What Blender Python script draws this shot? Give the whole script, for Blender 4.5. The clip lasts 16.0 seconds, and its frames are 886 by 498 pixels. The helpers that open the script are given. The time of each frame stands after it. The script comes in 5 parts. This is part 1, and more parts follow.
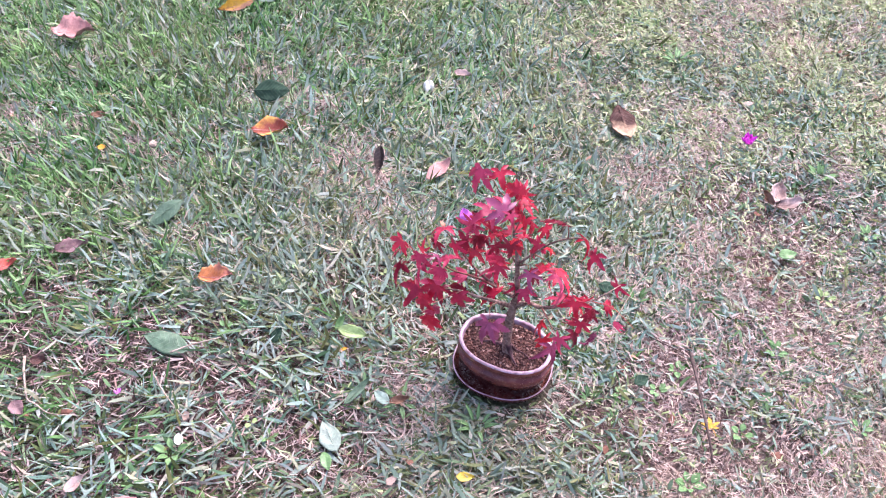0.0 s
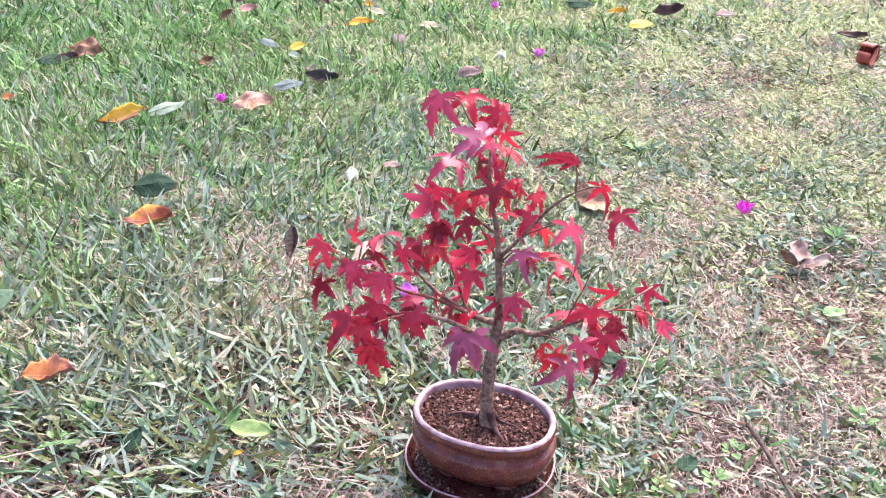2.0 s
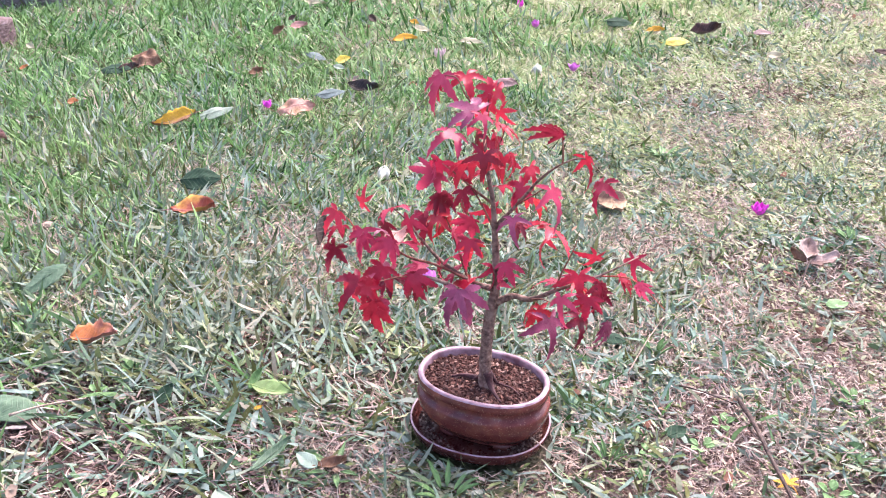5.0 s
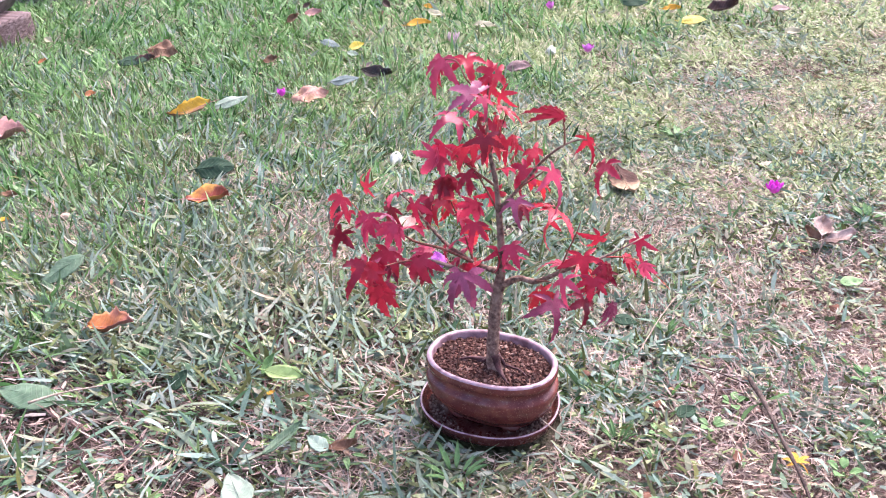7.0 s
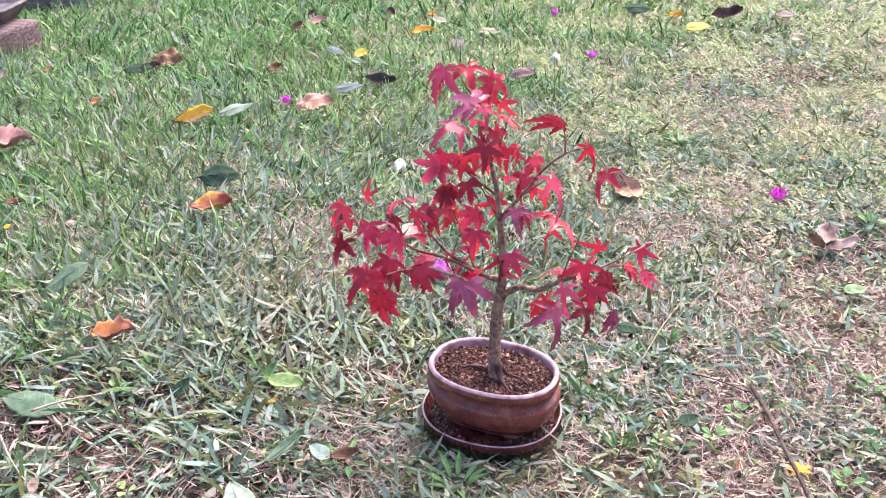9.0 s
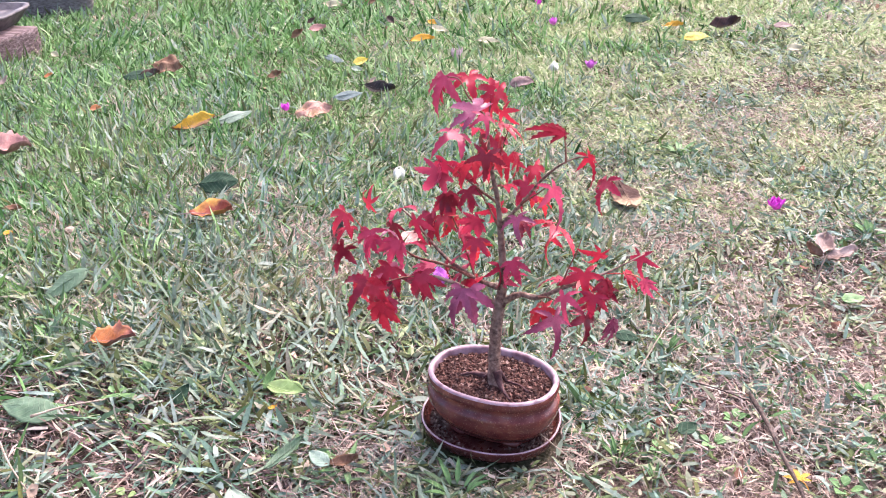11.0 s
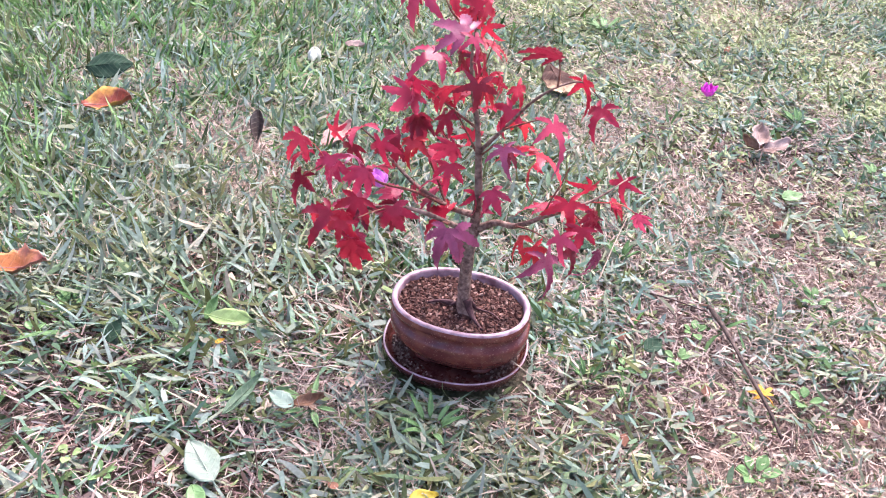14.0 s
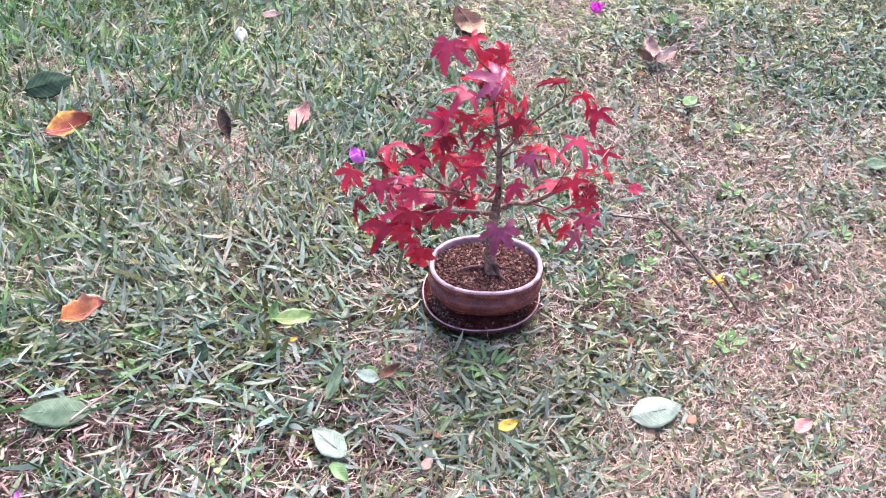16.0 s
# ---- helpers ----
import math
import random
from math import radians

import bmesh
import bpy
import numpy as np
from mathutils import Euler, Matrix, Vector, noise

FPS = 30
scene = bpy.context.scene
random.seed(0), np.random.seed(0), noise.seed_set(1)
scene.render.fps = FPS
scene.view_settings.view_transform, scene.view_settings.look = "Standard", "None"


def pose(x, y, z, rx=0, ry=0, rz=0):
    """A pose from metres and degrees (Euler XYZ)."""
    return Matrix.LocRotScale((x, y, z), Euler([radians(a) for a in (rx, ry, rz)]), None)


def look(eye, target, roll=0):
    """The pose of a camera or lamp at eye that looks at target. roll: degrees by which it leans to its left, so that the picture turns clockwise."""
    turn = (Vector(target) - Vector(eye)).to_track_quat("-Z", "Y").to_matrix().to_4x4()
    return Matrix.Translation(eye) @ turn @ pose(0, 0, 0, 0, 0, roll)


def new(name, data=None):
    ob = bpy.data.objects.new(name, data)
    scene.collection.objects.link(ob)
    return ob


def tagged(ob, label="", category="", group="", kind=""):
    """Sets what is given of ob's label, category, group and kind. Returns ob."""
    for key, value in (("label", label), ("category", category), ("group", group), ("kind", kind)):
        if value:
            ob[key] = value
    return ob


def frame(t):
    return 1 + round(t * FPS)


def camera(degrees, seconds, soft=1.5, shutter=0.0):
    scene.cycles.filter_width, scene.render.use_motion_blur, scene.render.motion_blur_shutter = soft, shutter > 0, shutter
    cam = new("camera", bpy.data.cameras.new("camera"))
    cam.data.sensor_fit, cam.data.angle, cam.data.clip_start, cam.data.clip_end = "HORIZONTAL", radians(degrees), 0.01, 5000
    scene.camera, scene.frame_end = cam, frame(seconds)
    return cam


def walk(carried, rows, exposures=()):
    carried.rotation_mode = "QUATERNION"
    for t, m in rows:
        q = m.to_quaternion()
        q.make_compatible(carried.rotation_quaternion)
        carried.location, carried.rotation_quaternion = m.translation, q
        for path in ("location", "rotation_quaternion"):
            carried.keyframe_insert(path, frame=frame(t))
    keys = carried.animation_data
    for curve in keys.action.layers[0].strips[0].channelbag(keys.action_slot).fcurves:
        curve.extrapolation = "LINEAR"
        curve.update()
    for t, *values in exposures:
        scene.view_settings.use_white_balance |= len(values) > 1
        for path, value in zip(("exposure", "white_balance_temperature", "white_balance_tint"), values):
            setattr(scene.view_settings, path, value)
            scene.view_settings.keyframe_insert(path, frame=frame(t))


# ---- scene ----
cam = camera(54.8, 16.0, soft=1.08)
PATH = [
    (0, (0.091, -0.794, 1.198), (-0.233, 0.507, -0.286), -0.8),
    (0.5, (0.08, -0.773, 1.132), (-0.216, 0.561, -0.329), 0.0),
    (0.7, (0.055, -0.733, 1.060), (-0.196, 0.665, -0.348), 0.6),
    (1, (0.016, -0.68, 0.91), (-0.174, 0.817, -0.403), 1.9),
    (1.2, (0.004, -0.652, 0.820), (-0.178, 0.881, -0.450), 1.5),
    (1.5, (0.009, -0.648, 0.734), (-0.189, 0.98, -0.412), 1.2),
    (1.7, (0.014, -0.657, 0.691), (-0.181, 1.034, -0.359), 1.6),
    (2, (0.034, -0.694, 0.677), (-0.182, 1.035, -0.306), 0.5),
    (2.2, (0.043, -0.707, 0.657), (-0.190, 1.036, -0.295), 0.2),
    (2.5, (0.055, -0.736, 0.639), (-0.222, 1.008, -0.3), 0.1),
    (3, (0.058, -0.775, 0.655), (-0.195, 0.983, -0.265), 2.0),
    (3.5, (0.083, -0.778, 0.654), (-0.223, 0.969, -0.272), 0.7),
    (4, (0.091, -0.78, 0.657), (-0.242, 0.963, -0.266), -0.1),
    (6.3, (0.123, -0.782, 0.659), (-0.253, 0.949, -0.271), -0.7),
    (6.5, (0.124, -0.781, 0.659), (-0.262, 0.937, -0.288), -1.4),
    (7, (0.125, -0.782, 0.659), (-0.276, 0.93, -0.294), -2.1),
    (7.5, (0.127, -0.779, 0.66), (-0.282, 0.935, -0.285), -2.2),
    (8, (0.128, -0.779, 0.661), (-0.283, 0.935, -0.283), -2.3),
    (8.5, (0.129, -0.779, 0.661), (-0.288, 0.933, -0.285), -2.4),
    (9, (0.13, -0.78, 0.662), (-0.286, 0.935, -0.279), -2.3),
    (11.5, (0.127, -0.785, 0.663), (-0.284, 0.943, -0.256), -1.9),
    (12, (0.127, -0.786, 0.663), (-0.284, 0.945, -0.25), -1.8),
    (12.5, (0.122, -0.787, 0.662), (-0.286, 0.946, -0.25), -1.7),
    (13, (0.107, -0.781, 0.655), (-0.293, 0.954, -0.256), -1.5),
    (13.5, (0.059, -0.726, 0.642), (-0.144, 1.006, -0.337), -0.7),
    (13.7, (0.017, -0.707, 0.654), (-0.111, 0.951, -0.457), 1.8),
    (14, (0.004, -0.692, 0.7), (-0.074, 0.882, -0.532), 2.6),
    (14.5, (-0.033, -0.669, 0.791), (0.011, 0.771, -0.596), 3.6),
    (14.7, (-0.050, -0.655, 0.813), (0.059, 0.732, -0.624), 3.5),
    (15, (-0.088, -0.64, 0.872), (0.063, 0.697, -0.608), 2.6),
    (15.3, (-0.119, -0.672, 0.884), (0.084, 0.685, -0.571), 2.8),
    (15.5, (-0.15, -0.695, 0.916), (0.104, 0.642, -0.55), 3.4),
    (15.7, (-0.184, -0.718, 0.919), (0.099, 0.624, -0.536), 3.0),
    (16, (-0.237, -0.723, 0.946), (0.063, 0.593, -0.53), 1.4),
]
EXPOSURES = [(0, 1.66, 5750, 24), (1, 1.79, 5850, 20), (2, 1.89, 6200, 14), (4, 1.84, 6150, 18), (7, 1.79, 6050, 19), (9, 1.76, 6200, 16), (12, 1.78, 6200, 18), (13, 1.78, 6200, 18), (13.5, 1.82, 6150, 18), (14.2, 1.79, 6000, 19), (16, 1.70, 5950, 19)]
walk(cam, [(t, look(eye, aim, roll)) for t, eye, aim, roll in PATH], exposures=EXPOSURES)

# ---- light: overcast sky with a broad, weak sun ----
SUN_ELEVATION, SUN_TURN = radians(58), radians(25)
world = bpy.data.worlds.new("overcast_sky")
scene.world = world
world.use_nodes = True
wn = world.node_tree
sky = wn.nodes.new("ShaderNodeTexSky")
sky.sky_type = "NISHITA"
sky.sun_disc = False
sky.sun_elevation, sky.sun_rotation = SUN_ELEVATION, SUN_TURN
sky.air_density, sky.dust_density, sky.ozone_density = 1.0, 6.0, 0.6
wn.nodes["Background"].inputs["Strength"].default_value = 0.15
wn.links.new(sky.outputs["Color"], wn.nodes["Background"].inputs["Color"])
sun_data = bpy.data.lights.new("sun", "SUN")
sun_data.energy, sun_data.angle, sun_data.color = 1.4, radians(28), (1.0, 0.95, 0.9)
sun = new("sun", sun_data)
sun_way = Vector((math.sin(SUN_TURN) * math.cos(SUN_ELEVATION), math.cos(SUN_TURN) * math.cos(SUN_ELEVATION), math.sin(SUN_ELEVATION)))
sun.matrix_world = look(sun_way * 20, (0, 0, 0))


# ---- materials ----
class Nodes:
    """A material's node tree with short ways to add and link nodes."""

    def __init__(self, name, rough=0.6, spec=0.5, metal=0.0):
        self.mat = bpy.data.materials.new(name)
        self.mat.use_nodes = True
        self.tree = self.mat.node_tree
        self.shader = self.tree.nodes["Principled BSDF"]
        self.out = self.tree.nodes["Material Output"]
        self.put("Roughness", rough)
        self.put("Specular IOR Level", spec)
        self.put("Metallic", metal)

    def put(self, socket, value):
        if isinstance(value, bpy.types.NodeSocket):
            self.tree.links.new(value, self.shader.inputs[socket])
        else:
            self.shader.inputs[socket].default_value = value

    def add(self, kind, **values):
        node = self.tree.nodes.new(kind)
        for key, value in values.items():
            socket = node.inputs[key.replace("_", " ")]
            if isinstance(value, bpy.types.NodeSocket):
                self.tree.links.new(value, socket)
            else:
                socket.default_value = value
        return node

    def coords(self, which="Object"):
        return self.tree.nodes.new("ShaderNodeTexCoord").outputs[which]

    def place(self):
        return self.tree.nodes.new("ShaderNodeNewGeometry").outputs["Position"]

    def island(self):
        return self.tree.nodes.new("ShaderNodeNewGeometry").outputs["Random Per Island"]

    def chance(self):
        return self.tree.nodes.new("ShaderNodeObjectInfo").outputs["Random"]

    def noise(self, scale, detail=3.0, where=None, rough=0.55):
        node = self.add("ShaderNodeTexNoise", Scale=scale, Detail=detail, Roughness=rough)
        if where is not None:
            self.tree.links.new(where, node.inputs["Vector"])
        return node.outputs["Fac"]

    def ramp(self, fac, *stops):
        node = self.tree.nodes.new("ShaderNodeValToRGB")
        self.tree.links.new(fac, node.inputs["Fac"])
        marks = node.color_ramp.elements
        while len(marks) < len(stops):
            marks.new(0.5)
        for mark, (at, col) in zip(marks, stops):
            mark.position = at
            mark.color = (*col, 1) if len(col) == 3 else col
        return node.outputs["Color"]

    def mix(self, fac, a, b, blend="MIX"):
        node = self.tree.nodes.new("ShaderNodeMix")
        node.data_type, node.blend_type = "RGBA", blend
        for socket, value in ((node.inputs[0], fac), (node.inputs[6], a), (node.inputs[7], b)):
            if isinstance(value, bpy.types.NodeSocket):
                self.tree.links.new(value, socket)
            elif socket.type == "RGBA":
                socket.default_value = (*value, 1)
            else:
                socket.default_value = value
        return node.outputs[2]

    def math(self, op, a, b=0.0):
        node = self.tree.nodes.new("ShaderNodeMath")
        node.operation = op
        for socket, value in zip(node.inputs, (a, b)):
            if isinstance(value, bpy.types.NodeSocket):
                self.tree.links.new(value, socket)
            else:
                socket.default_value = value
        return node.outputs[0]

    def bump(self, height, strength=0.4, distance=0.002):
        node = self.add("ShaderNodeBump", Strength=strength, Distance=distance, Height=height)
        self.put("Normal", node.outputs["Normal"])
        return node.outputs["Normal"]

    def thin(self, colour, share):
        """Lets light through, as a leaf does."""
        glow = self.add("ShaderNodeBsdfTranslucent", Color=colour)
        blend = self.add("ShaderNodeMixShader", Fac=share)
        self.tree.links.new(self.shader.outputs[0], blend.inputs[1])
        self.tree.links.new(glow.outputs[0], blend.inputs[2])
        self.tree.links.new(blend.outputs[0], self.out.inputs["Surface"])


def grass_material(name, tones, dry, dry_share, rough, through_share=0.22):
    """Blades whose tone differs from one to the next, with drier patches and fine streaks."""
    n = Nodes(name, rough + 0.1, 0.14)
    own = n.ramp(n.island(), *tones)
    patch = n.ramp(n.noise(2.3, 3, n.place()), (0.42, (0, 0, 0)), (0.66, (1, 1, 1)))
    streak = n.ramp(n.noise(310, 3, n.place()), (0.35, (0.82, 0.82, 0.82)), (0.7, (1.12, 1.12, 1.12)))
    col = n.mix(n.math("MULTIPLY", patch, dry_share), own, dry)
    col = n.mix(1.0, col, streak, "MULTIPLY")
    tuft = n.ramp(n.noise(30, 3, n.place()), (0.34, (0.85, 0.88, 0.86)), (0.5, (1.0, 1.0, 1.0)), (0.68, (1.13, 1.11, 1.09)))
    col = n.mix(1.0, col, tuft, "MULTIPLY")
    n.put("Base Color", col)
    n.thin(col, through_share)
    return n.mat


MAT_GRASS = grass_material("grass_flat", [(0.0, (0.033, 0.060, 0.024)), (0.12, (0.128, 0.130, 0.042)), (0.24, (0.086, 0.165, 0.068)), (0.38, (0.132, 0.216, 0.143)), (0.55, (0.180, 0.272, 0.228)), (0.68, (0.270, 0.272, 0.180)), (0.82, (0.230, 0.318, 0.280)), (0.93, (0.31, 0.355, 0.32)), (1.0, (0.42, 0.355, 0.27))],
                           (0.30, 0.265, 0.175), 0.25, 0.46)
MAT_GRASS_TALL = grass_material("grass_tall", [(0.0, (0.014, 0.045, 0.012)), (0.3, (0.070, 0.175, 0.045)), (0.62, (0.185, 0.345, 0.125)), (0.86, (0.27, 0.42, 0.20)), (1.0, (0.40, 0.53, 0.31))],
                                (0.36, 0.42, 0.16), 0.22, 0.38, 0.34)
MAT_STRAW = grass_material("straw", [(0.0, (0.17, 0.085, 0.075)), (0.3, (0.44, 0.315, 0.275)), (0.65, (0.515, 0.405, 0.36)), (0.92, (0.53, 0.44, 0.40)), (1.0, (0.54, 0.47, 0.44))],
                           (0.48, 0.36, 0.25), 0.45, 0.5, 0.14)

MAT_LITTER = grass_material("leaf_scraps", [(0.0, (0.07, 0.032, 0.026)), (0.3, (0.22, 0.10, 0.07)), (0.55, (0.42, 0.22, 0.15)), (0.8, (0.48, 0.32, 0.24)), (1.0, (0.52, 0.41, 0.34))],
                            (0.34, 0.17, 0.11), 0.3, 0.6, 0.1)
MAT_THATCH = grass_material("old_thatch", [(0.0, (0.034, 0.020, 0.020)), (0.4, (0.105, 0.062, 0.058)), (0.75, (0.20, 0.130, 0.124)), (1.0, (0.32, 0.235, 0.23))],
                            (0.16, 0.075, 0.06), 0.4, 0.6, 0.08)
MAT_FADED = grass_material("grass_faded", [(0.0, (0.17, 0.21, 0.08)), (0.25, (0.31, 0.39, 0.17)), (0.5, (0.44, 0.51, 0.285)), (0.75, (0.54, 0.54, 0.35)), (1.0, (0.60, 0.55, 0.43))],
                           (0.42, 0.44, 0.24), 0.3, 0.48, 0.34)


def soil_ground():
    n = Nodes("lawn_soil", 0.95, 0.2)
    p = n.place()
    fine = n.ramp(n.noise(190, 5, p), (0.3, (0.022, 0.015, 0.012)), (0.55, (0.070, 0.047, 0.037)), (0.75, (0.18, 0.125, 0.095)))
    green = n.ramp(n.noise(70, 4, p), (0.35, (0.025, 0.04, 0.016)), (0.7, (0.09, 0.13, 0.055)))
    col = n.mix(n.ramp(n.noise(3.1, 4, p), (0.38, (0, 0, 0)), (0.62, (1, 1, 1))), fine, green)
    # on the dry side pressed straw covers the soil
    cover = n.ramp(n.noise(160, 4, p), (0.3, (0.075, 0.046, 0.042)), (0.5, (0.20, 0.145, 0.125)), (0.7, (0.36, 0.275, 0.245)))
    across = n.math("ADD", n.add("ShaderNodeSeparateXYZ", Vector=p).outputs["X"], n.math("MULTIPLY", n.noise(4.0, 3, p), 0.5))
    col = n.mix(n.ramp(across, (0.20, (0, 0, 0)), (0.55, (0.9, 0.9, 0.9))), col, cover)
    # farther out the sward closes over the soil
    sward = n.ramp(n.noise(120, 4, p), (0.3, (0.02, 0.034, 0.014)), (0.5, (0.07, 0.09, 0.045)), (0.7, (0.17, 0.17, 0.10)))
    patch = n.ramp(n.noise(1.3, 5, p), (0.35, (0.80, 0.96, 0.74)), (0.65, (1.22, 1.08, 1.02)))
    sward = n.mix(1.0, sward, patch, "MULTIPLY")
    reach = n.add("ShaderNodeVectorMath", Vector=p)
    reach.operation = "LENGTH"
    col = n.mix(n.ramp(n.math("MULTIPLY", reach.outputs["Value"], 0.25), (0.22, (0, 0, 0)), (0.5, (1, 1, 1))), col, sward)
    n.put("Base Color", col)
    n.bump(n.noise(160, 5, p), 0.9, 0.006)
    return n.mat


def maple_material(name, deep, main, light, rough=0.32):
    """Thin red leaf skin: deep and light areas within one leaf, fine veins and a soft sheen, partly painted as pale
    patches.
    """
    n = Nodes(name, rough + 0.08, 0.4)
    own = n.chance()
    base = n.mix(n.ramp(n.noise(75, 3, n.place()), (0.38, (0, 0, 0)), (0.60, (1, 1, 1))), deep, main)
    base = n.mix(own, n.mix(0.5, base, deep), n.mix(0.5, base, light))
    # leaf sheen painted into the base colour as soft pale patches
    sheen_patch = n.ramp(n.noise(2.2, 2, n.coords("Object")), (0.52, (0, 0, 0)), (0.75, (1, 1, 1)))
    base = n.mix(n.math("MULTIPLY", sheen_patch, 0.55), base, light)
    vein = n.noise(700, 2, n.place())
    n.put("Base Color", n.mix(1.0, base, (0.9, 0.9, 0.95), "MULTIPLY"))
    n.put("Roughness", n.math("ADD", n.math("MULTIPLY", vein, 0.25), rough - 0.12))
    n.put("Coat Weight", 0.06)
    n.put("Coat Roughness", 0.3)
    n.bump(vein, 0.35, 0.0006)
    n.thin(n.mix(0.3, base, light), 0.36)
    return n.mat


MAPLE = {
    "r": maple_material("maple_red", (0.31, 0.007, 0.028), (0.51, 0.015, 0.046), (0.66, 0.05, 0.09)),
    "c": maple_material("maple_crimson", (0.22, 0.007, 0.028), (0.42, 0.014, 0.052), (0.60, 0.05, 0.115)),
    # rose and purple: leaf pigment plus pinkish sky reflection mixed into the colour
    "m": maple_material("maple_rose", (0.34, 0.016, 0.06), (0.50, 0.035, 0.105), (0.62, 0.10, 0.19), 0.36),
    "p": maple_material("maple_purple", (0.14, 0.010, 0.038), (0.29, 0.032, 0.085), (0.40, 0.11, 0.22), 0.3),
    "d": maple_material("maple_maroon", (0.11, 0.006, 0.020), (0.24, 0.012, 0.034), (0.38, 0.03, 0.06)),
    "o": maple_material("maple_orange_red", (0.38, 0.010, 0.026), (0.55, 0.020, 0.040), (0.66, 0.06, 0.07)),
}


def dead_leaf_material(name, main, second, rough=0.55, spots=(0.09, 0.045, 0.03), spot_share=0.25, edge=0.5, share=0.15, halves=0.0, rim=0.0, sided=0.0):
    """Leaf skin: two colours in broad patches, fine veins and a few dark spots."""
    main, second = [tuple(0.74 * v for v in c) for c in (main, second)]
    n = Nodes(name, rough, 0.22)
    p = n.coords("Object")
    blotch = n.noise(26, 3, p)
    if halves:
        along = n.add("ShaderNodeSeparateXYZ", Vector=p).outputs["X"]
        blotch = n.math("ADD", blotch, n.math("MULTIPLY", along, halves))
    if sided:
        blotch = n.math("ADD", blotch, n.math("MULTIPLY", n.add("ShaderNodeSeparateXYZ", Vector=p).outputs["Y"], sided))
    if rim:
        across = n.math("ABSOLUTE", n.add("ShaderNodeSeparateXYZ", Vector=p).outputs["Y"], 0.0)
        blotch = n.math("ADD", blotch, n.math("MULTIPLY", across, rim))
    patch = n.ramp(blotch, (edge - 0.12, (0, 0, 0)), (edge + 0.12, (1, 1, 1)))
    col = n.mix(patch, main, second)
    spot = n.ramp(n.noise(150, 4, p), (0.60, (0, 0, 0)), (0.72, (1, 1, 1)))
    col = n.mix(n.math("MULTIPLY", spot, spot_share), col, spots)
    split = n.add("ShaderNodeSeparateXYZ", Vector=p)
    off = n.math("ABSOLUTE", split.outputs["Y"])
    slant = n.math("SUBTRACT", split.outputs["X"], n.math("MULTIPLY", off, 0.9))
    slant = n.math("ADD", slant, n.math("MULTIPLY", n.noise(60, 2, p), 0.006))
    wave = n.math("SINE", n.math("MULTIPLY", slant, 720.0))
    veins = n.ramp(wave, (0.78, (0, 0, 0)), (1.0, (1, 1, 1)))
    col = n.mix(n.math("MULTIPLY", veins, 0.10), col, n.mix(0.5, col, (0.6, 0.55, 0.45)))
    col = n.mix(1.0, col, n.ramp(n.noise(90, 4, p), (0.3, (0.74, 0.74, 0.74)), (0.7, (1.18, 1.18, 1.18))), "MULTIPLY")
    n.put("Base Color", col)
    n.bump(n.math("ADD", n.math("MULTIPLY", veins, 0.5), n.noise(240, 3, p)), 0.45, 0.0012)
    if share > 0.2:
        n.thin(col, share)
    return n.mat


